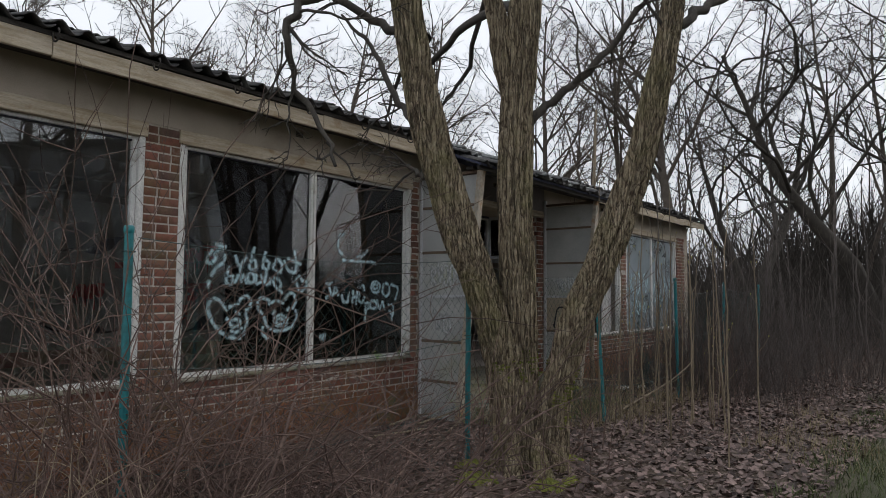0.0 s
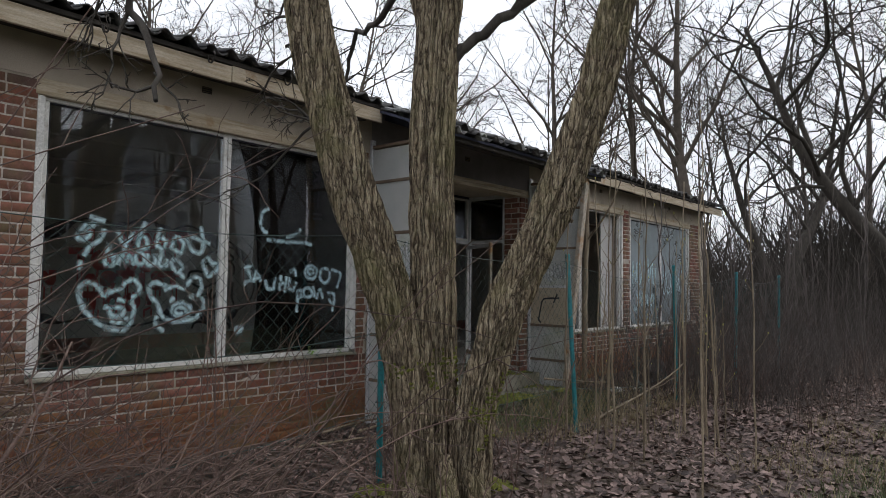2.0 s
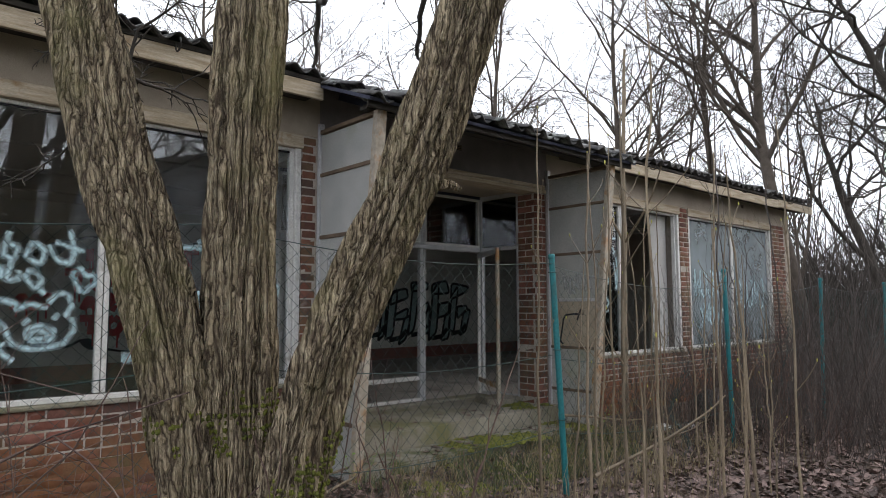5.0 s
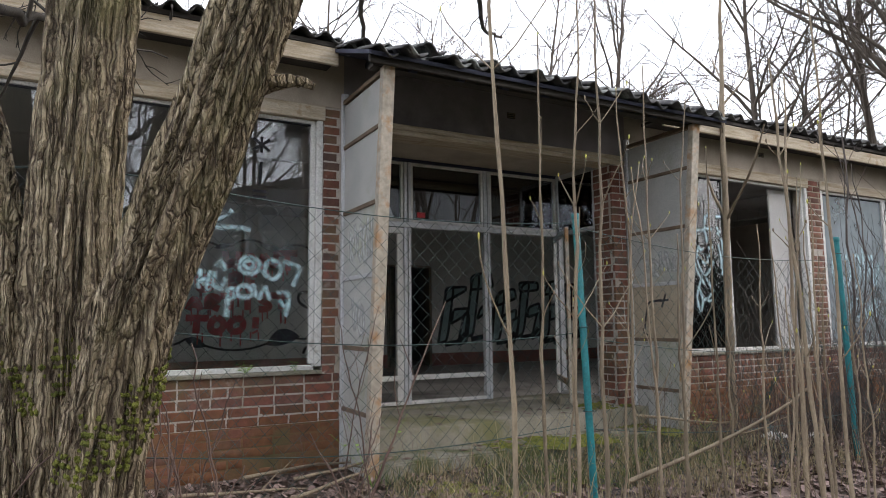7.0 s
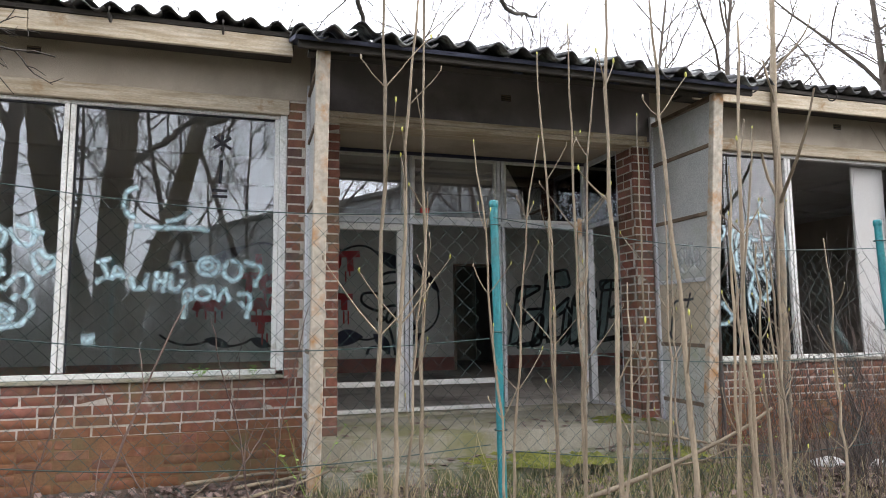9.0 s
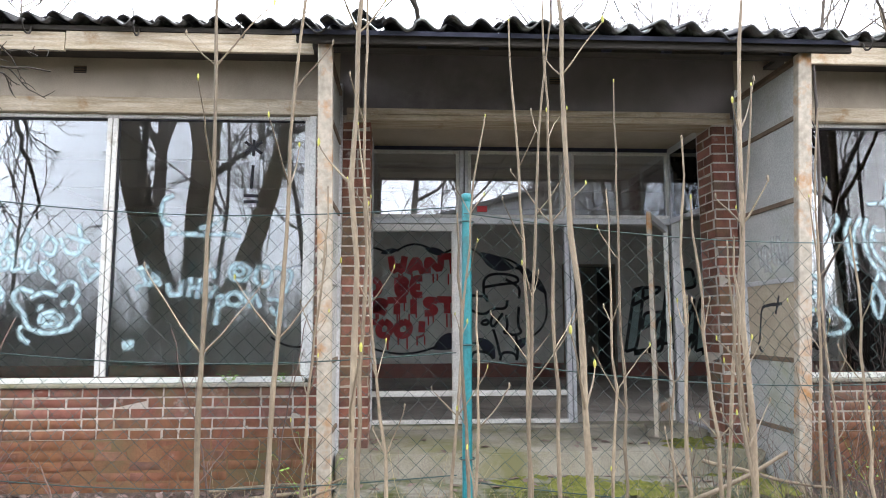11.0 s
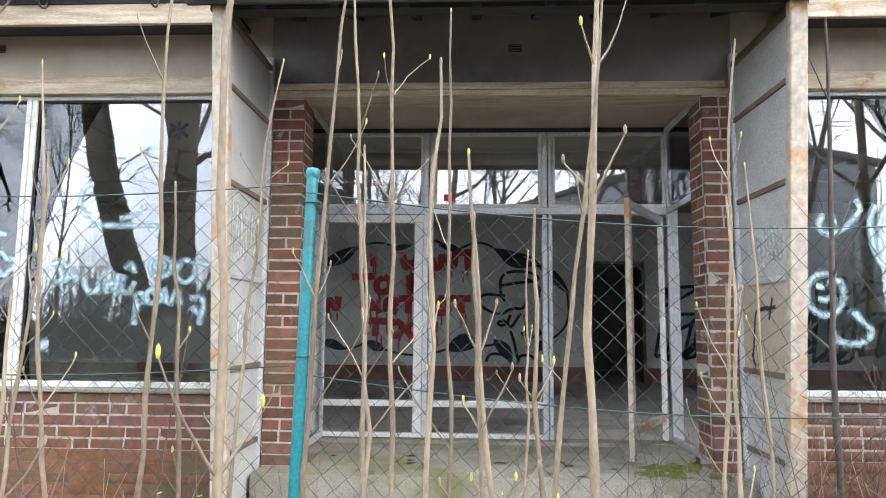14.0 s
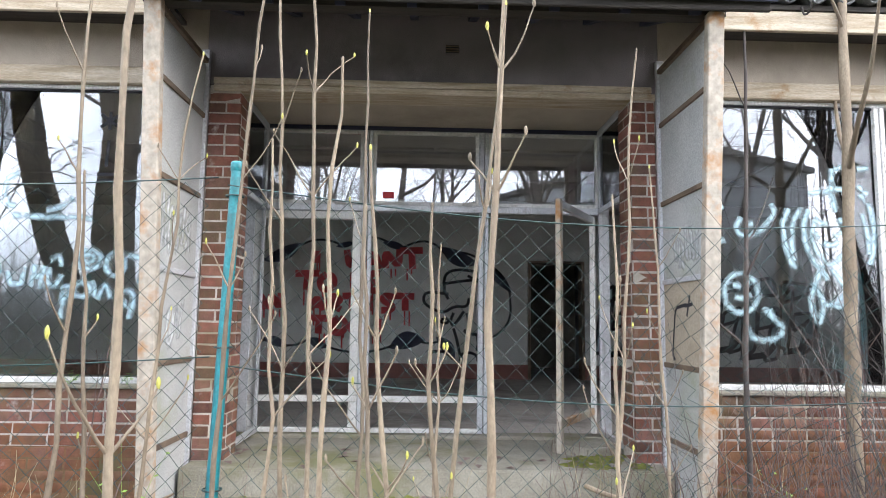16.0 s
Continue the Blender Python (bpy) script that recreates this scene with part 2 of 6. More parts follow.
bramble_mat = surface("dry_bramble", [(0.078, 0.047, 0.040), (0.20, 0.135, 0.108)], 5, 90, 0.85, bump_s=0.2, islands=0.35)
bud_mat = surface("yellow_green_bud", [(0.42, 0.40, 0.07), (0.55, 0.52, 0.12)], 20, 90, 0.6)
tile_pale_mat = surface("lichened_roof_tile", [(0.05, 0.05, 0.055), (0.11, 0.105, 0.10)], 8, 70, 0.8, stain=(0.36, 0.38, 0.37), stain_scale=4.0, stain_lo=0.50, stain_hi=0.62, islands=0.5)
fresh_leaf_mat = surface("fresh_leaf", [(0.20, 0.34, 0.05), (0.30, 0.46, 0.09)], 20, 90, 0.6)
leaf_litter_mat = surface("fallen_leaf", [(0.09, 0.058, 0.05), (0.24, 0.172, 0.15)], 9, 120, 0.8, bump_s=0.2, islands=0.75)
grass_mat = surface("grass_blade", [(0.07, 0.095, 0.035), (0.13, 0.145, 0.06)], 4, 50, 0.7, islands=0.35)
straw_mat = surface("dry_grass", [(0.26, 0.21, 0.12), (0.36, 0.30, 0.18)], 4, 50, 0.8, islands=0.35)
moss_mat = surface("moss", [(0.10, 0.115, 0.02), (0.25, 0.26, 0.045)], 14, 120, 1.0, bump_s=1.0, bump_d=0.02)
# render kept dark: the facade's shade side is put into its colour
shaded_house_mat = surface("shaded_render", [(0.26, 0.26, 0.265), (0.33, 0.33, 0.33)], 0.5, 20, 0.9, bump_s=0.1)
house_glass_mat = surface("far_window_glass", [(0.05, 0.055, 0.065), (0.09, 0.095, 0.105)], 0.5, 5, 0.15, bump_s=0.0)
curtain_mat = surface("white_board", [(0.46, 0.455, 0.44), (0.57, 0.56, 0.545)], 2, 70, 0.8, bump_s=0.1, stain=(0.42, 0.40, 0.37), stain_scale=1.0)
debris_mat = surface("dark_debris", [(0.03, 0.03, 0.032), (0.08, 0.075, 0.07)], 8, 70, 0.8)


def ground_material():
    m, nt, b = nodes_of("leafy_soil")
    p = world_pos(nt)
    n1, n2, n3 = noise_node(nt, 7, 6, p), noise_node(nt, 70, 4, p), noise_node(nt, 0.5, 4, p)
    c = ramp(nt, n1.outputs["Fac"], [(0.3, (0.05, 0.036, 0.026)), (0.5, (0.095, 0.068, 0.05)), (0.7, (0.15, 0.112, 0.085))])
    c = mix_col(nt, 0.8, c, ramp(nt, n2.outputs["Fac"], [(0.25, (0.5, 0.5, 0.5)), (0.75, (1.4, 1.35, 1.3))]), 'MULTIPLY')
    sep = nt.nodes.new("ShaderNodeSeparateXYZ")
    nt.links.new(p, sep.inputs["Vector"])
    add = nt.nodes.new("ShaderNodeMath")
    add.operation = 'ADD'
    nt.links.new(sep.outputs["X"], add.inputs[0])
    nt.links.new(n3.outputs["Fac"], add.inputs[1])
    c = mix_col(nt, step_fac(nt, add.outputs["Value"], -0.7, 0.2), c, (0.06, 0.075, 0.032))   # meadow away from the house
    nt.links.new(c, b.inputs["Base Color"])
    b.inputs["Roughness"].default_value = 0.95
    bump(nt, b, n2.outputs["Fac"], 0.8, 0.02)
    return m


soil_mat = ground_material()


def glass_material(name, tint, base):
    """Dusty window pane: clear to look through, mirror-like with the angle."""
    m, nt, b = nodes_of(name)
    nt.nodes.remove(b)
    out = nt.nodes["Material Output"]
    tr, gl, mx, fr = (nt.nodes.new("ShaderNode" + k) for k in ("BsdfTransparent", "BsdfGlossy", "MixShader", "Fresnel"))
    tr.inputs["Color"].default_value = (*tint, 1)
    gl.inputs["Roughness"].default_value = 0.0
    gl.inputs["Color"].default_value = (0.95, 0.97, 1.0, 1)
    fr.inputs["IOR"].default_value = base
    nt.links.new(fr.outputs["Fac"], mx.inputs["Fac"])
    nt.links.new(tr.outputs["BSDF"], mx.inputs[1])
    nt.links.new(gl.outputs["BSDF"], mx.inputs[2])
    nt.links.new(mx.outputs["Shader"], out.inputs["Surface"])
    return m


def spray_material(name, col, alpha, grain=25, lo=0.2, hi=0.6):
    """Sprayed paint whose mist thins out to the rim of each stroke."""
    m, nt, b = nodes_of(name)
    out = nt.nodes["Material Output"]
    at = nt.nodes.new("ShaderNodeAttribute")
    at.attribute_name = "mist"
    n = noise_node(nt, grain, 4, world_pos(nt))
    mu = nt.nodes.new("ShaderNodeMath")
    mu.operation = 'MULTIPLY'
    nt.links.new(at.outputs["Fac"], mu.inputs[0])
    nt.links.new(step_fac(nt, n.outputs["Fac"], lo, hi), mu.inputs[1])
    m2 = nt.nodes.new("ShaderNodeMath")
    m2.operation = 'MULTIPLY'
    m2.inputs[1].default_value = alpha
    nt.links.new(mu.outputs["Value"], m2.inputs[0])
    tr, mx = nt.nodes.new("ShaderNodeBsdfTransparent"), nt.nodes.new("ShaderNodeMixShader")
    b.inputs["Base Color"].default_value = (*col, 1)
    b.inputs["Roughness"].default_value = 0.7
    nt.links.new(m2.outputs["Value"], mx.inputs["Fac"])
    nt.links.new(tr.outputs["BSDF"], mx.inputs[1])
    nt.links.new(b.outputs["BSDF"], mx.inputs[2])
    nt.links.new(mx.outputs["Shader"], out.inputs["Surface"])
    return m


glass_mat = glass_material("window_glass", (0.93, 0.95, 0.95), 1.78)
transom_glass_mat = glass_material("transom_glass", (0.93, 0.95, 0.95), 2.3)
clouded_mat = spray_material("clouded_pane", (0.34, 0.40, 0.43), 0.62, 2.0, -0.4, 0.7)


spray_blue = spray_material("pale_blue_spray", (0.55, 0.76, 0.82), 0.95)
spray_white = spray_material("white_spray", (0.78, 0.80, 0.80), 0.8)

# ---- mesh helpers ----


def box(bm, x0, x1, y0, y1, z0, z1):
    v = [bm.verts.new((x, y, z)) for x in (x0, x1) for y in (y0, y1) for z in (z0, z1)]
    for f in ((0, 1, 3, 2), (4, 6, 7, 5), (0, 4, 5, 1), (2, 3, 7, 6), (0, 2, 6, 4), (1, 5, 7, 3)):
        bm.faces.new([v[i] for i in f])
    return v


def boxes(*dims):
    bm = bmesh.new()
    for d in dims:
        box(bm, *d)
    return bm


def soften(bm, w, seg=1):
    bmesh.ops.bevel(bm, geom=list(bm.edges), offset=w, segments=seg, affect='EDGES', clamp_overlap=True)
    return bm


def mesh_of(name, bm, mat, smooth=False):
    me = bpy.data.meshes.new(name)
    bm.normal_update()
    bm.to_mesh(me)
    bm.free()
    me.materials.append(mat)
    if smooth:
        me.polygons.foreach_set("use_smooth", [True] * len(me.polygons))
    return me


def part(name, bm, mat, parent=None, label="", smooth=False):
    ob = new(name, mesh_of(name, bm, mat, smooth))
    ob.parent = parent
    return tagged(ob, label)


def quads(name, verts, faces, mat, parent=None, label="", smooth=True):
    """A mesh from arrays of corners and four-cornered faces."""
    me = bpy.data.meshes.new(name)
    verts, faces = np.asarray(verts, dtype=np.float32), np.asarray(faces, dtype=np.int32)
    me.vertices.add(len(verts))
    me.vertices.foreach_set("co", verts.ravel())
    k = faces.shape[1]
    me.loops.add(faces.size)
    me.loops.foreach_set("vertex_index", faces.ravel())
    me.polygons.add(len(faces))
    me.polygons.foreach_set("loop_start", np.arange(0, faces.size, k, dtype=np.int32))
    me.polygons.foreach_set("loop_total", np.full(len(faces), k, dtype=np.int32))
    if smooth:
        me.polygons.foreach_set("use_smooth", np.ones(len(faces), dtype=bool))
    me.update(calc_edges=True)
    me.validate()
    me.materials.append(mat)
    ob = new(name, me)
    ob.parent = parent
    return tagged(ob, label)


def thing(name, label, category, group="", kind="", at=(0, 0, 0)):
    ob = new(name)
    ob.empty_display_size = 0.1
    ob.location = at
    return tagged(ob, label, category, group, kind)


def tube_arrays(lines, sides):
    """Corners and faces of tapered tubes along polylines given as (points, radii)."""
    V, F, base = [], [], 0
    ang = np.linspace(0, 2 * math.pi, sides, endpoint=False)
    ca, sa = np.cos(ang), np.sin(ang)
    ring = np.arange(sides)
    nxt = (ring + 1) % sides
    for pts, rad in lines:
        pts, rad = np.asarray(pts, dtype=float), np.asarray(rad, dtype=float)
        d = np.gradient(pts, axis=0)
        d /= np.linalg.norm(d, axis=1)[:, None] + 1e-9
        ref = np.array((0, 0, 1.0)) if abs(d[0][2]) < 0.8 else np.array((1.0, 0, 0))
        u = np.cross(d, ref)
        u /= np.linalg.norm(u, axis=1)[:, None] + 1e-9
        w = np.cross(d, u)
        V.append((pts[:, None, :] + rad[:, None, None] * (ca[None, :, None] * u[:, None, :] + sa[None, :, None] * w[:, None, :])).reshape(-1, 3))
        k = len(pts)
        a = base + np.arange(k - 1)[:, None] * sides
        F.append(np.stack([a + ring, a + nxt, a + nxt + sides, a + ring + sides], axis=2).reshape(-1, 4))
        base += k * sides
    return np.concatenate(V), np.concatenate(F)


def tubes(name, lines, sides, mat, parent=None, label=""):
    v, f = tube_arrays(lines, sides)
    return quads(name, v, f, mat, parent, label)


def bend(rng, start, way, length, n, wander, lift):
    """A wandering polyline from start; lift pulls it upwards (or down)."""
    p, d = np.array(start, dtype=float), np.array(way, dtype=float)
    d /= np.linalg.norm(d)
    pts = [p.copy()]
    for _ in range(n):
        d = d + rng.normal(0, wander, 3) + np.array((0, 0, lift))
        d /= np.linalg.norm(d)
        p = p + d * length / n
        pts.append(p.copy())
    return np.array(pts)


def side_way(rng, along, spread):
    """A direction that leaves a branch at about spread radians."""
    r = rng.normal(0, 1, 3)
    r -= along * r.dot(along)
    r /= np.linalg.norm(r) + 1e-9
    return along * math.cos(spread) + r * math.sin(spread)


def smooth01(v, lo, hi):
    t = min(1.0, max(0.0, (v - lo) / (hi - lo)))
    return t * t * (3 - 2 * t)


def ground_z(x, y):
    z = 0.20 * smooth01(x, -5.0, -2.8) * (1 - 0.8 * smooth01(y, 6.0, 9.0))
    z += 0.05 * noise.noise((x * 0.6, y * 0.6, 0)) * smooth01(x, -5.6, -4.6)
    if x > 8 or y > 22 or y < -6:
        z += 0.15 * noise.noise((x * 0.1, y * 0.1, 4))
    return z

# ---- ground ----
gx = np.concatenate([np.linspace(-400, -40, 10), np.linspace(-30, -7, 12), np.linspace(-6, 6, 61), np.linspace(7, 60, 22), np.linspace(90, 400, 8)])
gy = np.concatenate([np.linspace(-400, -40, 9), np.linspace(-30, -3, 14), np.linspace(-2, 20, 111), np.linspace(21, 80, 30), np.linspace(110, 400, 8)])
gv = [(x, y, ground_z(x, y)) for x in gx for y in gy]
gi = np.arange(len(gx) * len(gy)).reshape(len(gx), len(gy))
gf = np.stack([gi[:-1, :-1], gi[1:, :-1], gi[1:, 1:], gi[:-1, 1:]], axis=2).reshape(-1, 4)
ground = quads("ground", gv, gf, soil_mat)
tagged(ground, "dark woodland soil strewn with leaves, turning to meadow", "ground", kind="structure")

# ---- the pavilion: shell ----
FACE = -5.76            # outer brick face
BACK = -12.9            # inner face of the mural wall
Y0, Y1 = -0.6, 18.1     # ends of the building
PORCH0, PORCH1 = 7.05, 10.47
JAMB0, JAMB1 = 7.31, 10.25
DOORS = -6.84           # plane of the entrance glazing
PIER_BACK = -6.07       # back of the brick piers
COURSE = 0.0815
SILL_Z, HEAD_Z = 0.80, 3.17
FLOOR_Z = 0.31


def structure(name, bm, mat, label, category="wall"):
    return tagged(part(name, bm, mat), label, category, kind="structure")


IN = FACE - 0.24
wall_front = structure("wall_front", boxes(
    (IN, FACE - 0.0035, Y0, PORCH0 - 0.003, -0.3, SILL_Z - 0.003), (IN, FACE - 0.0035, 3.155, 3.495, SILL_Z - 0.003, HEAD_Z - 0.002),
    (IN, FACE - 0.0035, Y0, -0.15, SILL_Z - 0.003, HEAD_Z - 0.002), (IN, FACE - 0.0035, 6.865, PORCH0 - 0.003, SILL_Z - 0.003, HEAD_Z - 0.002),
    (IN, FACE - 0.0035, PORCH1 + 0.003, Y1, -0.3, SILL_Z - 0.003), (IN, FACE - 0.0035, 13.865, 14.155, SILL_Z - 0.003, HEAD_Z - 0.002),
    (IN, FACE - 0.0035, PORCH1 + 0.003, 10.565, SILL_Z - 0.003, HEAD_Z - 0.002), (IN, FACE - 0.0035, 17.445, Y1, SILL_Z - 0.003, HEAD_Z - 0.002)),
    mortar_mat, "red brick front wall with pale mortar and algae stains")
wall_porch = structure("wall_porch", boxes(
    (PIER_BACK, FACE - 0.0035, PORCH0 + 0.03, JAMB0 - 0.0035, 0.0, 3.045), (PIER_BACK, FACE - 0.0035, JAMB1 + 0.0035, PORCH1 - 0.03, 0.0, 3.045)),
    mortar_mat, "brick piers flanking the recessed entrance, green with algae")
lintel = structure("wall_lintel", boxes((IN, FACE + 0.004, Y0, PORCH0 - 0.002, HEAD_Z, 3.72), (IN, FACE + 0.004, PORCH1 + 0.002, Y1, HEAD_Z, 3.72)),
                   plaster_mat, "beige roughcast plaster band above the windows")
porch_beam = structure("wall_porch_beam", boxes((IN, FACE + 0.002, PORCH0, PORCH1, 3.05, 3.72)), shaded_beam_mat, "blotchy plastered beam above the entrance, porch shade painted into its colour")
plinth = structure("wall_plinth", boxes((IN + 0.02, FACE - 0.0012, Y0 + 0.01, PORCH0 - 0.02, -0.25, 0.40), (IN + 0.02, FACE - 0.0012, PORCH1 + 0.02, Y1 - 0.01, -0.25, 0.40)), plinth_mat, "rust-red painted plinth course at the foot of the wall")
porch_soffit = structure("ceiling_porch", boxes((DOORS - 0.02, IN - 0.002, JAMB0 - 0.24, JAMB1 + 0.24, 3.07, 3.13)), plaster_mat, "beige plastered soffit of the entrance recess", "ceiling")
wall_back = structure("wall_back", boxes((BACK - 0.24, BACK, Y0, 10.65, FLOOR_Z - 0.3, 3.6), (BACK - 0.24, BACK, 11.58, Y1, FLOOR_Z - 0.3, 3.6), (BACK - 0.24, BACK, 10.65, 11.58, 2.40, 3.6)),
                      inner_wall_mat, "pale interior wall painted with murals")
wall_ends = structure("wall_ends", boxes((BACK - 3.24, FACE - 0.01, Y0 - 0.24, Y0, -0.3, 3.72), (BACK - 3.24, FACE + 0.002, Y1, Y1 + 0.24, -0.3, 3.72), (BACK - 3.48, BACK - 3.24, Y0 - 0.24, Y1 + 0.24, -0.3, 3.72)),
                      plaster_mat, "plastered end and rear walls")
wall_dark = structure("wall_corridor", boxes((BACK - 3.2, BACK - 0.25, 10.2, 10.3, 0, 3.4), (BACK - 3.2, BACK - 0.25, 12.2, 12.3, 0, 3.4)), room_shade_mat, "corridor walls behind the doorway, their gloom painted in as dark colour")
floor = structure("floor", boxes((BACK - 3.2, DOORS + 0.02, Y0, Y1, 0.05, FLOOR_Z), (DOORS + 0.021, IN - 0.002, Y0, PORCH0, 0.05, FLOOR_Z), (DOORS + 0.021, IN - 0.002, PORCH1, Y1, 0.05, FLOOR_Z)),
                  floor_mat, "dusty bare floor of the abandoned hall", "floor")
ceiling_bm = boxes((BACK - 3.2, DOORS + 0.0, Y0, Y1, 3.32, 3.38), (DOORS + 0.001, IN - 0.002, Y0, PORCH0, 3.32, 3.38), (DOORS + 0.001, IN - 0.002, PORCH1, Y1, 3.32, 3.38))
for k in range(9):                      # panel battens under the ceiling
    yy = Y0 + 1.0 + 2.1 * k
    box(ceiling_bm, BACK + 0.1, DOORS - 0.1, yy, yy + 0.05, 3.285, 3.318)
for xx in (-8.5, -10.2, -11.8):
    box(ceiling_bm, xx, xx + 0.05, Y0 + 0.1, Y1 - 0.1, 3.29, 3.316)
ceiling = structure("ceiling", ceiling_bm, inner_ceiling_mat, "stained panel ceiling of the hall", "ceiling")
header = structure("wall_header", boxes((DOORS - 0.10, DOORS + 0.02, JAMB0 - 0.24, JAMB1 + 0.24, 3.13, 3.318)), inner_wall_mat, "strip of wall above the entrance glazing")
baseboard = structure("baseboard", boxes((BACK, BACK + 0.02, Y0 + 0.01, 10.62, FLOOR_Z, 0.57), (BACK, BACK + 0.02, 11.61, Y1 - 0.01, FLOOR_Z, 0.57)), skirting_mat, "red-brown tiled skirting along the mural wall", "baseboard")
door_frame = structure("door_1", boxes((BACK - 0.245, BACK + 0.03, 10.60, 10.652, FLOOR_Z, 2.44), (BACK - 0.245, BACK + 0.03, 11.578, 11.63, FLOOR_Z, 2.44), (BACK - 0.245, BACK + 0.03, 10.652, 11.578, 2.395, 2.44)),
                       batten_mat, "dark frame of an open inner doorway", "door")
partition = structure("wall_partition", boxes((-9.6, IN - 0.01, Y0 + 1.6, Y0 + 1.72, FLOOR_Z, 3.3),), inner_wall_mat, "pale interior partition wall")

# entrance steps
steps = thing("entrance_steps", "mossy cracked concrete entrance steps", "steps")
part("landing", soften(boxes((DOORS + 0.03, -5.52, PORCH0 + 0.03, PORCH1 - 0.03, -0.2, FLOOR_Z - 0.004)), 0.012, 2), concrete_mat, steps)
part("threshold", soften(boxes((DOORS - 0.08, DOORS + 0.12, JAMB0 - 0.2, JAMB1 + 0.2, FLOOR_Z - 0.02, FLOOR_Z + 0.025)), 0.008), concrete_mat, steps)
part("step", soften(boxes((-5.518, -5.06, PORCH0 + 0.06, PORCH1 - 0.06, -0.2, 0.125)), 0.015, 2), mossy_mat, steps, "lower step grown over with moss")

# ---- roof ----


def tiled_roof(name, label, y0, y1, eave_x, eave_z, slope, depth, seed, rough=0.012, slip=0.012, mat=None, deck=None):
    """Rows of S-shaped pantiles, each row lapped over the one below, on dark boards."""
    rng = np.random.default_rng(seed)
    roof = thing(name, label, "roof", kind="structure")
    dx, dz = -math.cos(slope), math.sin(slope)
    nx, nz = math.sin(slope), math.cos(slope)
    V, F = [], []
    tile_w, tile_l = 0.205, 0.33
    rows, cols = int(depth / tile_l), int((y1 - y0) / tile_w)
    prof = [(i / 8, 0.035 * math.sin(i / 8 * 2 * math.pi) + 0.012) for i in range(9)]
    for r in range(rows):
        for c in range(cols):
            jy, jr, js = rng.normal(0, 0.005), rng.normal(0, rough), rng.normal(0, slip)
            tw = rng.normal(0, 0.02)
            base = len(V)
            for s, up in ((0.0, 0.045), (tile_l * 1.15, 0.02)):
                for a in (0, 1):
                    for u, h in prof:
                        d = r * tile_l + s + js - 0.05
                        hh = up + h + jr + tw * (u - 0.5) - 0.014 * a
                        V.append((eave_x + dx * d + nx * hh, y0 + (c + u * 1.06) * tile_w + jy, eave_z + dz * d + nz * hh))
            for i in range(8):
                F += [(base + i, base + i + 1, base + 18 + i + 1, base + 18 + i), (base + 9 + i, base + 27 + i, base + 27 + i + 1, base + 9 + i + 1),
                      (base + i, base + 9 + i, base + 9 + i + 1, base + i + 1)]
            F += [(base, base + 18, base + 27, base + 9), (base + 8, base + 17, base + 35, base + 26)]
    tl = quads("tiles", V, F, mat or tile_mat, roof, "dark weathered pantiles with pale lichen", smooth=False)
    tagged(tl, kind="stuff")
    bm = boxes((0, -depth, y0, y1, -0.03, 0.0))
    m = Matrix(((math.cos(slope), 0, nx, eave_x), (0, 1, 0, 0), (-dz, 0, nz, eave_z), (0, 0, 0, 1)))
    bm.transform(m)
    bmesh.ops.recalc_face_normals(bm, faces=bm.faces)
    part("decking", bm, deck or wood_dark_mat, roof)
    return roof


SL = radians(17)
roof_a = tiled_roof("roof_south", "low pantiled roof, dark and sagging, with lichen", Y0 - 0.3, 6.9, -5.40, 3.62, SL, 5.2, 1)
roof_b = tiled_roof("roof_north", "low pantiled roof, dark and sagging, with lichen", 10.72, Y1 + 0.6, -5.40, 3.62, SL, 5.2, 2)
SP = radians(21)
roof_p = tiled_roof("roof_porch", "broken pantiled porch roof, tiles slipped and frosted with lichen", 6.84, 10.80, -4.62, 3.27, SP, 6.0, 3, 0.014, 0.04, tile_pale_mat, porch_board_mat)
ridge = structure("roof_rear", boxes((BACK - 3.6, -9.9, Y0 - 0.3, Y1 + 0.6, 3.73, 4.6)), tile_mat, "rear part of the low roof", "roof")

for nm, a, b, seed in (("fascia_south", Y0 - 0.3, 6.88, 1), ("fascia_north", 10.74, Y1 + 0.6, 2)):
    fascia = thing(nm.split("_")[0] + "_board", "peeling cream wooden fascia board under the eave", "fascia board", "fascia boards", "structure")
    rng = np.random.default_rng(seed)
    y = a
    while y < b - 0.05:
        y2 = min(b, y + rng.uniform(2.6, 3.6))
        j = rng.normal(0, 0.006)
        part("board", soften(boxes((-5.44, -5.405, y, y2 - 0.006, 3.425 + j, 3.575 + j)), 0.004), wood_mat, fascia)
        y = y2
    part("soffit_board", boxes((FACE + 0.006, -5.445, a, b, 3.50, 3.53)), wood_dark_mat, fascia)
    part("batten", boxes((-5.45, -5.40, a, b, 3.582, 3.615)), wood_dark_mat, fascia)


def gutter_hook():
    t = np.linspace(0, 1.25 * math.pi, 9)
    pts = np.array([(-5.40, 0, 3.60), (-5.385, 0, 3.585)] + [(-5.33 - 0.055 * math.cos(a), 0, 3.575 - 0.055 * math.sin(a)) for a in t])
    v, f = tube_arrays([(pts, np.full(len(pts), 0.008))], 6)
    return quads("gutter_hook", v, f, wood_dark_mat)


hook = gutter_hook()
tagged(hook, "rusty iron gutter hook on the fascia board", "hook", "gutter hooks")
hook.location.y = 0.0
for yy in (0.6, 1.4, 2.2, 3.0, 3.81, 4.7, 5.52, 6.33, 11.4, 12.4, 13.4, 14.4, 15.4, 16.4, 17.4):
    copy_thing(hook, pose(0, yy, 0))

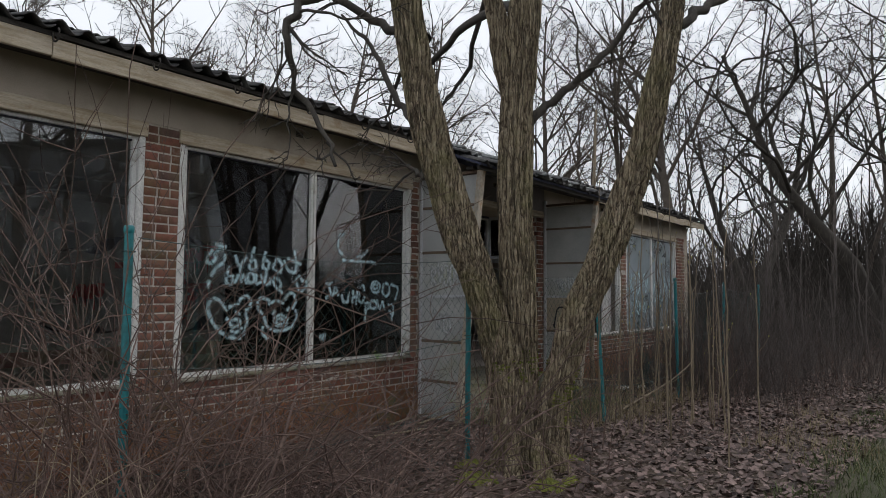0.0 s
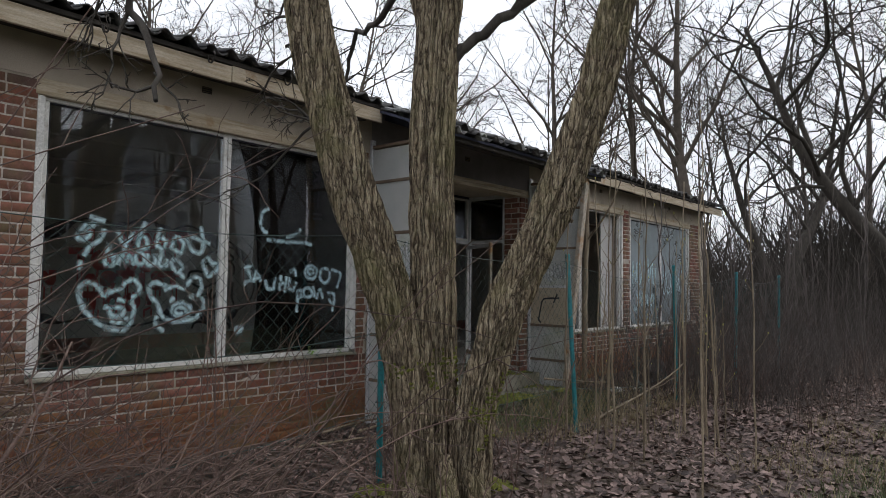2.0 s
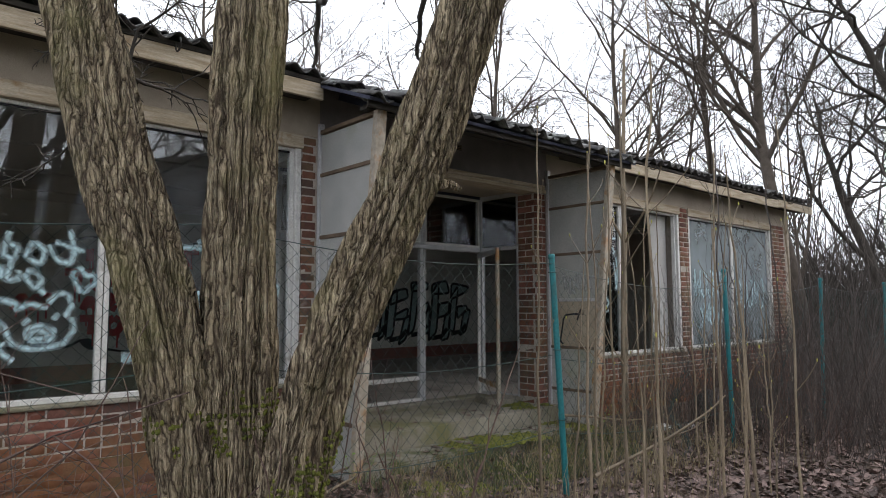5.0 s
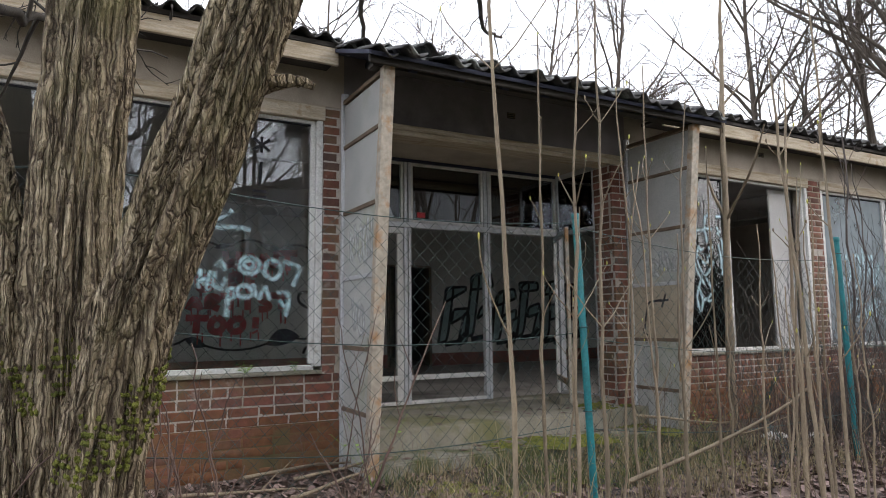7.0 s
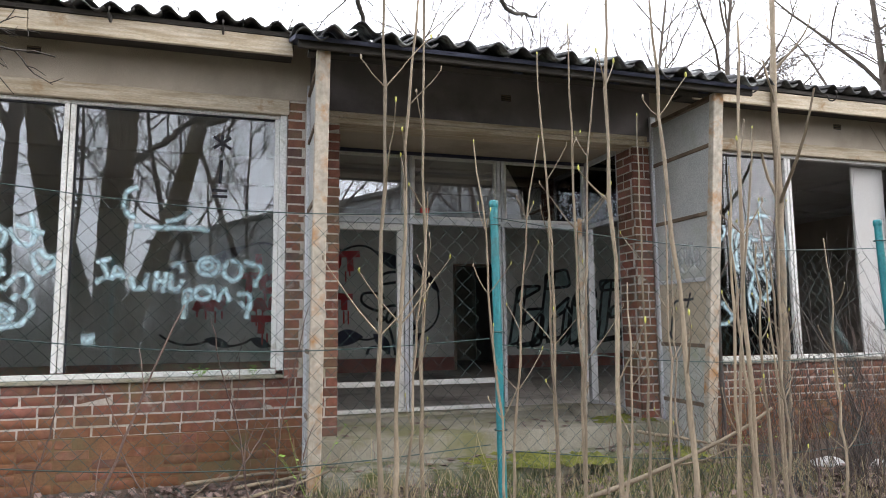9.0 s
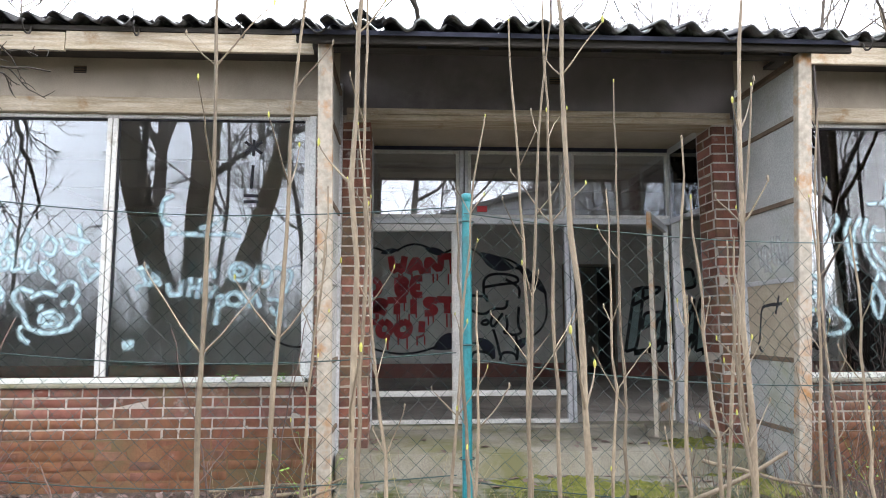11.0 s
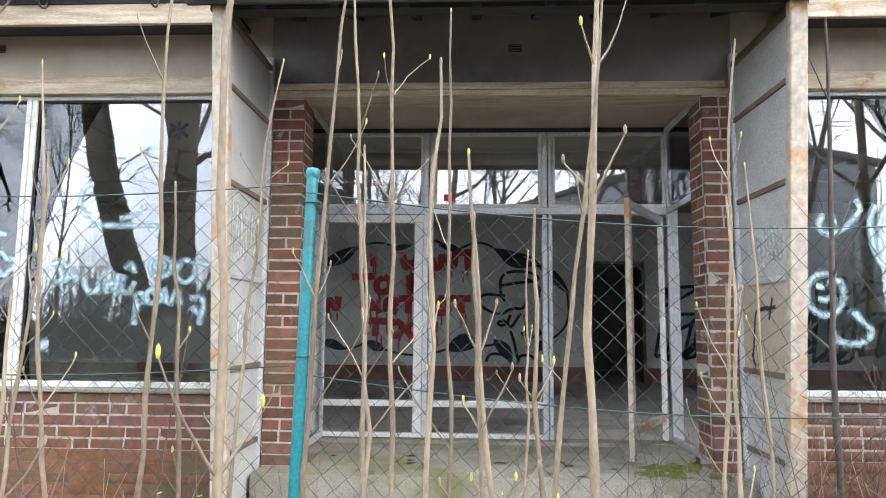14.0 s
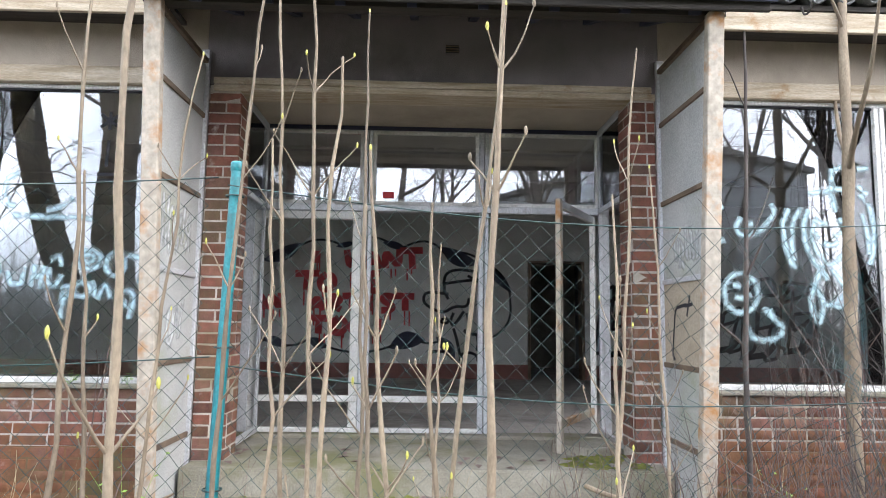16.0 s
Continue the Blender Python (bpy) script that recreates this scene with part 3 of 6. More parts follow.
# vents in the plaster band
for yy, zz in ((1.6, 3.40), (4.91, 3.40), (8.89, 3.37), (12.9, 3.40), (16.2, 3.40)):
    vent = thing("wall_vent", "small dark slotted vent in the plaster band", "vent", "wall vents")
    part("recess", boxes((FACE - 0.01, FACE + 0.008, yy - 0.05, yy + 0.05, zz - 0.03, zz + 0.03)), black_paint, vent)
    for k in range(3):
        part("slat", boxes((FACE + 0.005, FACE + 0.014, yy - 0.05, yy + 0.05, zz - 0.024 + 0.02 * k, zz - 0.016 + 0.02 * k)), batten_mat, vent)

# ---- shop windows ----


def ribbons(name, lines, width, x, mat, parent, label=""):
    """Sprayed strokes: flat bands along polylines in the plane of a wall or pane (points are y, z), thinning out to both rims."""
    if len(lines) > 1:
        for i, ln in enumerate(lines):
            ribbons(name, [ln], width, x + 0.0002 * i, mat, parent, label)
        return
    V, F, mist = [], [], []
    for ln in lines:
        p = np.asarray(ln, dtype=float)
        for _ in range(2):              # round the corners as a sprayed line does
            q = np.empty((2 * len(p), 2))
            q[0], q[-1] = p[0], p[-1]
            q[1:-1:2], q[2:-1:2] = 0.75 * p[:-1] + 0.25 * p[1:], 0.25 * p[:-1] + 0.75 * p[1:]
            p = q
        d = np.gradient(p, axis=0)
        d /= np.linalg.norm(d, axis=1)[:, None] + 1e-9
        nrm = np.stack([-d[:, 1], d[:, 0]], axis=1)
        base, k = len(V), len(p)
        for off, m in ((-1, 0.0), (-0.4, 0.6), (0, 1.0), (0.4, 0.6), (1, 0.0)):
            for q, n in zip(p, nrm):
                V.append((x, *(q + n * off * width)))
                mist.append(m)
        for j in range(4):
            for i in range(k - 1):
                F.append((base + j * k + i, base + j * k + i + 1, base + (j + 1) * k + i + 1, base + (j + 1) * k + i))
    ob = quads(name, V, F, mat, parent, label, smooth=False)
    at = ob.data.attributes.new("mist", 'FLOAT', 'POINT')
    at.data.foreach_set("value", np.array(mist, dtype=np.float32))
    return ob


def arc(cy, cz, ry, rz, a0=0, a1=360, n=22):
    return [(cy + ry * math.cos(radians(a0 + (a1 - a0) * i / n)), cz + rz * math.sin(radians(a0 + (a1 - a0) * i / n))) for i in range(n + 1)]


def line(*p, n=2):
    out = []
    for (a, b), (c, d) in zip(p[:-1], p[1:]):
        out += [(a + (c - a) * i / n, b + (d - b) * i / n) for i in range(n)]
    return out + [p[-1]]


def scribble(y, z, w, h, letters, seed, lean=0.12):
    """A row of illegible looped hand-style marks."""
    rng = np.random.default_rng(seed)
    out, step = [], w / letters
    for i in range(letters):
        a, k = y + i * step, rng.integers(0, 5)
        s, t = step * 0.8, h * rng.uniform(0.8, 1.1)
        zz = z + rng.normal(0, 0.02)
        if k == 0:
            st = arc(a + s / 2, zz + t * 0.4, s * 0.45, t * 0.4)
        elif k == 1:
            st = line((a, zz + t), (a + s * 0.2, zz), (a + s * 0.6, zz + t * 0.7), (a + s, zz), (a + s, zz + t))
        elif k == 2:
            st = line((a, zz), (a, zz + t), (a + s, zz + t * 0.6), (a, zz + t * 0.4), (a + s, zz))
        elif k == 3:
            st = arc(a + s / 2, zz + t * 0.5, s * 0.5, t * 0.5, 200, 470)
        else:
            st = line((a, zz + t), (a + s * 0.5, zz), (a + s, zz + t * 0.9)) + [(a + s * 0.9, zz + t * 0.3)]
        out.append([(p + lean * (q - z), q) for p, q in st])
    return out


def shop_window(name, y0, y1, label, panes, clouded=False):
    """Timber-trimmed white frame from y0 to y1 with one mullion in the middle."""
    win = thing(name, label, "window", "shop windows", "structure")
    z0, z1, xf = 0.862, 3.035, -5.80
    mid = (y0 + y1) / 2
    part("head_trim", soften(boxes((xf - 0.05, FACE + 0.012, y0 - 0.075, y1 + 0.075, z1 + 0.002, HEAD_Z - 0.002)), 0.006), wood_mat, win, "weathered cream wooden trim")
    for a, b in ((y0 - 0.06, y0 - 0.002), (y1 + 0.002, y1 + 0.06)):
        part("side_trim", soften(boxes((xf - 0.05, FACE - 0.006, a, b, z0, z1)), 0.005), frame_mat, win, "flaking whitewashed wooden side trim")
    part("sill", soften(boxes((xf - 0.10, FACE + 0.03, y0 - 0.06, y1 + 0.06, SILL_Z, SILL_Z + 0.03)), 0.006), concrete_mat, win, "thin dirty grey window sill")
    fr = part("window_frame", soften(boxes((xf - 0.06, xf, y0, y1, z0 - 0.03, z0 + 0.012), (xf - 0.06, xf, y0, y1, z1 - 0.03, z1), (xf - 0.06, xf, y0, y0 + 0.04, z0 + 0.021, z1 - 0.031),
                                          (xf - 0.06, xf, y1 - 0.04, y1, z0 + 0.021, z1 - 0.031)), 0.004), frame_mat, win)
    part("mullion", soften(boxes((xf - 0.06, xf + 0.004, mid - 0.042, mid - 0.004, z0 + 0.021, z1 - 0.031), (xf - 0.06, xf + 0.004, mid + 0.004, mid + 0.042, z0 + 0.021, z1 - 0.031)), 0.004), frame_mat, win)
    for i, (a, b) in enumerate(((y0 + 0.041, mid - 0.043), (mid + 0.043, y1 - 0.041))):
        if not panes[i]:
            continue
        p = part("pane", boxes((xf - 0.036, xf - 0.031, a, b, z0 + 0.021, z1 - 0.031)), glass_mat, win, "dusty glass pane")
        p.visible_shadow = False
        if clouded:
            fl = part("grime", boxes((xf - 0.030, xf - 0.0295, a, b, z0 + 0.021, z1 - 0.05)), clouded_mat, win, "milky film of grime on the pane")
            fl.data.attributes.new("mist", 'FLOAT', 'POINT').data.foreach_set("value", [1.0] * len(fl.data.vertices))
            fl.visible_shadow = False
        g = part("gasket", boxes((xf - 0.03, xf - 0.014, a, b, z1 - 0.046, z1 - 0.032), (xf - 0.03, xf - 0.014, a, a + 0.012, z0 + 0.022, z1 - 0.047)), black_paint, win)
    return win


win_0 = shop_window("window_1", -0.1, 3.1, "large two-pane shop window with a dark dirty pane", (1, 1))
win_2 = shop_window("window_2", 3.555, 6.80, "large two-pane shop window sprayed with pale blue graffiti", (1, 1))
win_3 = shop_window("window_3", 10.62, 13.80, "large shop window with graffiti and one pane missing", (1, 0))
win_4 = shop_window("window_4", 14.215, 17.38, "large two-pane shop window, clouded and sprayed", (1, 1), True)
XG = -5.826
# scrawl, heart and round face
G = [line((3.94, 2.12), (4.07, 2.09)), line((3.92, 2.06), (3.87, 2.00), (3.85, 1.94), (3.90, 1.92), (3.95, 1.97), (3.94, 2.03), (4.00, 2.07)), line((4.07, 2.03), (4.03, 1.93), (3.95, 1.88), (3.91, 1.79)), line((3.89, 1.76), (3.87, 1.68)), line((4.17, 2.02), (4.23, 1.90), (4.32, 2.02)), line((4.25, 1.91), (4.24, 1.83)), line((4.41, 2.12), (4.36, 1.97), (4.35, 1.88), (4.44, 1.88), (4.42, 1.98), (4.36, 1.96)), line((4.55, 2.08), (4.51, 1.91), (4.58, 1.88), (4.61, 1.97), (4.54, 1.99))]
G += [line((4.70, 2.02), (4.65, 1.90), (4.75, 1.85), (4.78, 1.95), (4.71, 2.01)), line((4.80, 2.00), (4.86, 1.88), (4.95, 1.86), (4.98, 1.97)), line((4.94, 2.12), (4.97, 1.92)), line((4.84, 2.02), (5.04, 1.96)), line((4.11, 1.91), (4.07, 1.74), (4.14, 1.72), (4.16, 1.80), (4.10, 1.81)), line((4.18, 1.73), (4.22, 1.83), (4.25, 1.74), (4.28, 1.83), (4.33, 1.73)), line((4.44, 1.84), (4.43, 1.73), (4.52, 1.75), (4.50, 1.84)), line((4.57, 1.87), (4.54, 1.73), (4.61, 1.73), (4.62, 1.80))]
G += [line((4.66, 1.80), (4.73, 1.79), (4.77, 1.73), (4.72, 1.67), (4.67, 1.74), (4.65, 1.78)), line((4.74, 1.68), (4.79, 1.63)), line((5.03, 1.64), (4.96, 1.78), (5.02, 1.83), (5.06, 1.77), (5.12, 1.78), (5.13, 1.72), (5.03, 1.64)), line((4.08, 1.46), (4.03, 1.55), (3.95, 1.58), (3.89, 1.55), (3.88, 1.46), (3.93, 1.35), (4.01, 1.26), (4.12, 1.19), (4.25, 1.17), (4.31, 1.23), (4.34, 1.34), (4.32, 1.44)), line((4.22, 1.51), (4.25, 1.58), (4.33, 1.61), (4.38, 1.55), (4.37, 1.48), (4.31, 1.45))]
G += [line((4.08, 1.46), (4.13, 1.50), (4.20, 1.52)), line((4.14, 1.26), (4.20, 1.23), (4.29, 1.28)), line((4.08, 1.38), (4.13, 1.36)), line((4.19, 1.44), (4.26, 1.42)), line((4.55, 1.39), (4.48, 1.46), (4.46, 1.54), (4.51, 1.59), (4.61, 1.56), (4.63, 1.51)), line((4.60, 1.51), (4.69, 1.56), (4.81, 1.53)), line((4.81, 1.56), (4.87, 1.64), (4.94, 1.63), (4.97, 1.54), (4.92, 1.46)), line((4.55, 1.39), (4.58, 1.29), (4.66, 1.24), (4.78, 1.23), (4.92, 1.26), (4.99, 1.36), (4.97, 1.46)), line((4.65, 1.41), (4.70, 1.45)), line((4.85, 1.44), (4.88, 1.49))]
G += [line((4.54, 1.29), (4.53, 1.21), (4.61, 1.15)), arc(4.37, 1.79, 0.04, 0.05), arc(4.19, 1.33, 0.06, 0.04), arc(4.77, 1.34, 0.09, 0.06), arc(4.76, 1.33, 0.05, 0.03)]
ribbons("stroke", G, 0.034, XG, spray_blue, win_2, "pale blue sprayed scrawl, heart and round face")
# scrawl across the other pane
G = [line((5.69, 2.36), (5.61, 2.32), (5.59, 2.20), (5.63, 2.12), (5.68, 2.11)), line((5.67, 2.04), (5.91, 2.03), (6.13, 2.04), (6.25, 2.02)), line((5.91, 2.08), (6.04, 2.12), (6.10, 2.18)), line((5.41, 1.74), (5.52, 1.77)), line((5.46, 1.73), (5.50, 1.63), (5.41, 1.58)), line((5.52, 1.60), (5.56, 1.72), (5.62, 1.61)), line((5.54, 1.64), (5.61, 1.65)), line((5.67, 1.63), (5.69, 1.54), (5.77, 1.53), (5.79, 1.66)), line((5.86, 1.68), (5.84, 1.52)), line((5.85, 1.59), (5.92, 1.60)), line((5.93, 1.67), (5.91, 1.50))]
G += [line((5.97, 1.66), (5.96, 1.54), (6.02, 1.52), (6.06, 1.61)), line((5.97, 1.71), (6.03, 1.75), (6.05, 1.67)), line((6.53, 1.76), (6.68, 1.72), (6.62, 1.55)), line((6.08, 1.50), (6.07, 1.29)), line((6.06, 1.50), (6.12, 1.53), (6.13, 1.45), (6.08, 1.43)), line((6.28, 1.57), (6.31, 1.45)), line((6.33, 1.43), (6.38, 1.55), (6.42, 1.43)), line((6.48, 1.49), (6.57, 1.50), (6.59, 1.43), (6.55, 1.38), (6.50, 1.43)), line((6.59, 1.43), (6.56, 1.29)), arc(6.25, 1.72, 0.08, 0.07), arc(6.44, 1.69, 0.07, 0.08), arc(6.21, 1.50, 0.06, 0.05)]
G += [arc(6.24, 1.73, 0.04, 0.03)]
ribbons("stroke", G, 0.034, XG, spray_blue, win_2, "pale blue sprayed scrawl")
ribbons("blob", [line((5.33, 1.13), (5.43, 1.14))], 0.06, XG, spray_blue, win_2, "pale blue sprayed blob")
ribbons("stroke", [line((6.33, 2.62), (6.32, 2.42)), line((6.26, 2.72), (6.40, 2.82)), line((6.26, 2.82), (6.40, 2.72)), line((6.33, 2.70), (6.33, 2.84)), line((6.26, 2.36), (6.38, 2.36)), line((6.26, 2.31), (6.38, 2.31))], 0.012, XG + 0.001, black_paint, win_2, "small black mark")
# figures
G = [line((10.91, 2.18), (10.98, 2.21)), line((10.90, 1.93), (10.98, 1.95)), line((11.11, 2.13), (11.07, 2.06), (11.09, 2.00), (11.16, 1.98), (11.25, 2.02), (11.33, 2.10), (11.37, 2.17), (11.35, 2.24)), line((11.14, 2.07), (11.20, 2.08)), line((11.03, 1.61), (11.09, 1.60)), line((11.11, 1.64), (11.16, 1.63)), line((11.04, 1.52), (11.10, 1.51), (11.17, 1.54)), line((11.25, 1.44), (11.34, 1.36), (11.40, 1.30), (11.39, 1.25), (11.31, 1.20), (11.20, 1.20), (11.14, 1.25), (11.13, 1.30)), line((11.30, 1.43), (11.33, 1.36))]
G += [line((11.48, 2.20), (11.43, 2.09), (11.44, 1.94), (11.47, 1.81), (11.52, 1.74)), line((11.58, 2.21), (11.51, 2.11), (11.49, 1.94), (11.51, 1.80)), line((11.63, 2.20), (11.59, 2.07), (11.60, 1.94), (11.65, 1.81), (11.70, 1.75)), line((11.70, 2.14), (11.66, 2.03), (11.66, 1.92), (11.72, 1.83), (11.79, 1.77), (11.88, 1.84), (11.95, 1.95)), line((11.68, 2.12), (11.72, 2.09), (11.78, 2.09)), line((11.86, 2.13), (11.90, 2.10), (11.95, 2.13)), line((11.67, 2.01), (11.72, 1.99)), line((11.83, 1.99), (11.89, 2.02)), line((11.74, 1.94), (11.80, 1.92), (11.86, 1.95))]
G += [line((11.64, 2.33), (11.75, 2.33), (11.86, 2.36), (11.95, 2.35)), line((11.85, 2.52), (11.91, 2.53)), line((12.03, 2.52), (12.12, 2.53)), line((11.83, 2.52), (11.82, 2.32), (11.85, 2.18)), line((12.03, 2.39), (12.10, 2.32)), line((12.04, 2.32), (12.12, 2.21), (12.14, 2.04), (12.12, 1.86), (12.09, 1.78)), line((12.05, 2.17), (12.09, 1.99), (12.09, 1.86)), line((11.72, 1.77), (11.67, 1.64), (11.62, 1.51), (11.64, 1.38), (11.68, 1.33), (11.72, 1.45), (11.71, 1.51), (11.65, 1.64)), line((11.79, 1.75), (11.87, 1.64), (11.91, 1.58), (11.82, 1.49), (11.71, 1.46))]
G += [line((11.77, 1.49), (11.84, 1.45), (11.90, 1.47)), line((11.70, 1.75), (11.76, 1.66)), arc(11.09, 1.55, 0.13, 0.15)]
ribbons("stroke", G, 0.034, XG, spray_blue, win_3, "pale blue sprayed figures")
G = scribble(14.4, 1.7, 1.2, 0.5, 5, 21) + scribble(14.5, 1.2, 1.0, 0.35, 5, 22) + scribble(15.95, 1.5, 1.2, 0.6, 5, 23)
ribbons("stroke", G, 0.06, XG, spray_blue, win_4, "pale blue sprayed scrawl")
loose_board = thing("loose_board", "pale board leaning inside the broken window", "board")
part("panel", soften(boxes((-5.96, -5.93, 13.25, 13.72, 0.84, 3.0)), 0.004), curtain_mat, loose_board)

# ---- entrance glazing ----
entrance = thing("entrance_glazing", "aluminium shopfront with transom lights and broken lower panes", "shopfront", kind="structure")
X0, X1 = DOORS - 0.03, DOORS + 0.03
ZT = 3.08
part("outer_frame", soften(boxes((X0, X1, JAMB0 - 0.2, JAMB0 - 0.12, FLOOR_Z + 0.03, ZT), (X0, X1, 10.285, 10.375, FLOOR_Z + 0.03, ZT), (X0, X1, JAMB0 - 0.12, 10.285, 3.03, ZT)), 0.005), alu_mat, entrance)
part("transom", soften(boxes((X0, X1 + 0.01, JAMB0 - 0.12, 10.285, 2.285, 2.345)), 0.005), alu_mat, entrance)
for yy in (8.19, 9.24):
    part("mullion", soften(boxes((X0, X1 + 0.005, yy - 0.05, yy - 0.004, FLOOR_Z + 0.03, 2.284), (X0, X1 + 0.005, yy + 0.004, yy + 0.04, FLOOR_Z + 0.03, 2.284), (X0, X1 + 0.005, yy - 0.05, yy - 0.004, 2.346, 3.03), (X0, X1 + 0.005, yy + 0.004, yy + 0.04, 2.346, 3.03)), 0.004), alu_mat, entrance)
part("bottom_rail", soften(boxes((X0, X1, JAMB0 - 0.12, 9.20, FLOOR_Z + 0.03, FLOOR_Z + 0.07)), 0.004), frame_mat, entrance)
for a, b in ((7.19, 8.14), (8.23, 9.19), (9.28, 10.285)):
    part("sash", soften(boxes((X0 + 0.01, X1 - 0.01, a, b, 2.347, 2.38), (X0 + 0.01, X1 - 0.01, a, b, 3.0, 3.028), (X0 + 0.01, X1 - 0.01, a, a + 0.03, 2.381, 2.999), (X0 + 0.01, X1 - 0.01, b - 0.03, b, 2.381, 2.999)), 0.003), frame_mat, entrance)
    p = part("pane", boxes((DOORS - 0.003, DOORS + 0.003, a + 0.03, b - 0.03, 2.381, 2.999)), transom_glass_mat, entrance, "transom glass")
    p.visible_shadow = False
part("sticker", boxes((DOORS + 0.0035, DOORS + 0.006, 8.32, 8.42, 2.41, 2.47)), red_paint, entrance, "small faded red sticker")
for a, b in ((7.19, 8.14), (8.23, 9.19)):
    part("kick_rail", soften(boxes((X0 + 0.005, X1 - 0.005, a, b, 0.60, 0.655)), 0.004), frame_mat, entrance, "peeling white kick rail")
part("door_head", soften(boxes((X0 + 0.004, X1 - 0.004, 7.19, 8.14, 2.21, 2.28), (X0 + 0.004, X1 - 0.004, 7.19, 7.27, 0.656, 2.209), (X0 + 0.004, X1 - 0.004, 8.06, 8.138, 0.656, 2.209), (X0 + 0.004, X1 - 0.004, 8.06, 8.138, FLOOR_Z + 0.075, 0.599), (X0 + 0.004, X1 - 0.004, 7.19, 7.27, FLOOR_Z + 0.075, 0.599)), 0.004), frame_mat, entrance, "white frame of the fixed door")
# side light towards the pier
for a, b in ((10.27, 10.30), (7.26, 7.29)):
    for x0, x1, z0, z1 in ((-6.80, -6.085, 2.29, 2.34), (-6.80, -6.085, 3.0, 3.06), (-6.80, -6.085, FLOOR_Z + 0.03, FLOOR_Z + 0.08), (-6.125, -6.085, FLOOR_Z + 0.081, 2.289), (-6.125, -6.085, 2.341, 2.999), (-6.80, -6.765, FLOOR_Z + 0.081, 2.289), (-6.80, -6.765, 2.341, 2.999)):
        part("side_light_bar", soften(boxes((x0, x1, a, b, z0, z1)), 0.004), alu_mat, entrance)
    p = part("pane", boxes((-6.764, -6.126, (a + b) / 2 - 0.003, (a + b) / 2 + 0.003, 2.342, 2.998)), transom_glass_mat, entrance, "side light glass")
    p.visible_shadow = False
part("head_rail", soften(boxes((X0 - 0.01, X1 + 0.015, JAMB0 - 0.12, 10.285, 3.032, 3.068)), 0.004), navy_paint, entrance, "dark blue head rail")
# leaf standing open
leaf_door = thing("open_door", "glassless white-painted door leaf standing open, rusty and peeling", "door", at=(DOORS + 0.05, 10.22, 0))
leaf_door.rotation_euler.z = radians(60)
part("stile", soften(boxes((-0.02, 0.02, -0.05, 0.0, 0.36, 2.26)), 0.004), frame_mat, leaf_door)
part("stile", soften(boxes((-0.02, 0.02, -0.98, -0.92, 0.34, 2.27)), 0.004), rust_mat, leaf_door, "rust-streaked stile")
part("top_rail", soften(boxes((-0.02, 0.02, -0.919, -0.051, 2.20, 2.26)), 0.004), alu_mat, leaf_door)
part("bottom_rail", soften(boxes((-0.02, 0.02, -0.919, -0.051, 0.52, 0.58)), 0.004), rust_mat, leaf_door)

# ---- porch fins ----


def porch_fin(y, side, label):
    """Cement-sheet wind screen that widens towards the eave: front post, frame, sheets and battens."""
    fin = thing("porch_screen", label, "screen", "porch wind screens")
    zs = [0.0, 0.5, 1.02, 1.61, 2.19, 2.79, 3.19]

    def front(z):
        return -5.15 + 0.35 * z / 3.19

    bm = bmesh.new()
    for a, b in ((y - 0.05, y + 0.05),):
        lo, hi = front(0.0), front(3.22)
        v = [bm.verts.new(p) for p in ((lo, a, -0.1), (lo + 0.07, a, -0.1), (lo + 0.07, b, -0.1), (lo, b, -0.1), (hi, a, 3.22), (hi + 0.07, a, 3.22), (hi + 0.07, b, 3.22), (hi, b, 3.22))]
        for f in ((0, 3, 2, 1), (4, 5, 6, 7), (0, 1, 5, 4), (1, 2, 6, 5), (2, 3, 7, 6), (3, 0, 4, 7)):
            bm.faces.new([v[i] for i in f])
    part("post", soften(bm, 0.006), rust_mat, fin, "flaking cream post with rust stains")
    part("rear_post", soften(boxes((FACE + 0.01, FACE + 0.05, y - 0.03, y + 0.03, -0.05, 3.30)), 0.004), alu_mat, fin)
    for k in range(len(zs) - 1):
        a, b = zs[k] + 0.012, zs[k + 1] - 0.012
        bm = bmesh.new()
        v = [bm.verts.new(p) for yy in (y - 0.006, y + 0.006) for p in ((FACE + 0.05, yy, a), (front(a) - 0.002, yy, a), (front(b) - 0.002, yy, b), (FACE + 0.05, yy, b))]
        for f in ((0, 1, 2, 3), (7, 6, 5, 4), (0, 4, 5, 1), (1, 5, 6, 2), (2, 6, 7, 3), (3, 7, 4, 0)):
            bm.faces.new([v[i] for i in f])
        bmesh.ops.recalc_face_normals(bm, faces=bm.faces)
        if k == 2 and y > 9:
            part("sheet", bm, beige_sheet_mat, fin, "stained beige sheet")
        else:
            part("sheet", bm, sheet_mat, fin)
        if k:
            part("batten", soften(boxes((FACE + 0.05, front(zs[k]) - 0.002, y - 0.02, y + 0.02, zs[k] - 0.018, zs[k] + 0.018)), 0.003), batten_mat if k != 3 else alu_mat, fin)
    part("top_rail", soften(boxes((FACE + 0.05, front(3.2) - 0.002, y - 0.025, y + 0.025, 3.192, 3.23)), 0.004), batten_mat, fin)
    return fin


fin_l = porch_fin(PORCH0, 1, "grey cement-sheet wind screen with white spray and peeling post")
fin_r = porch_fin(PORCH1, -1, "grey cement-sheet wind screen with a scrawl and peeling post")


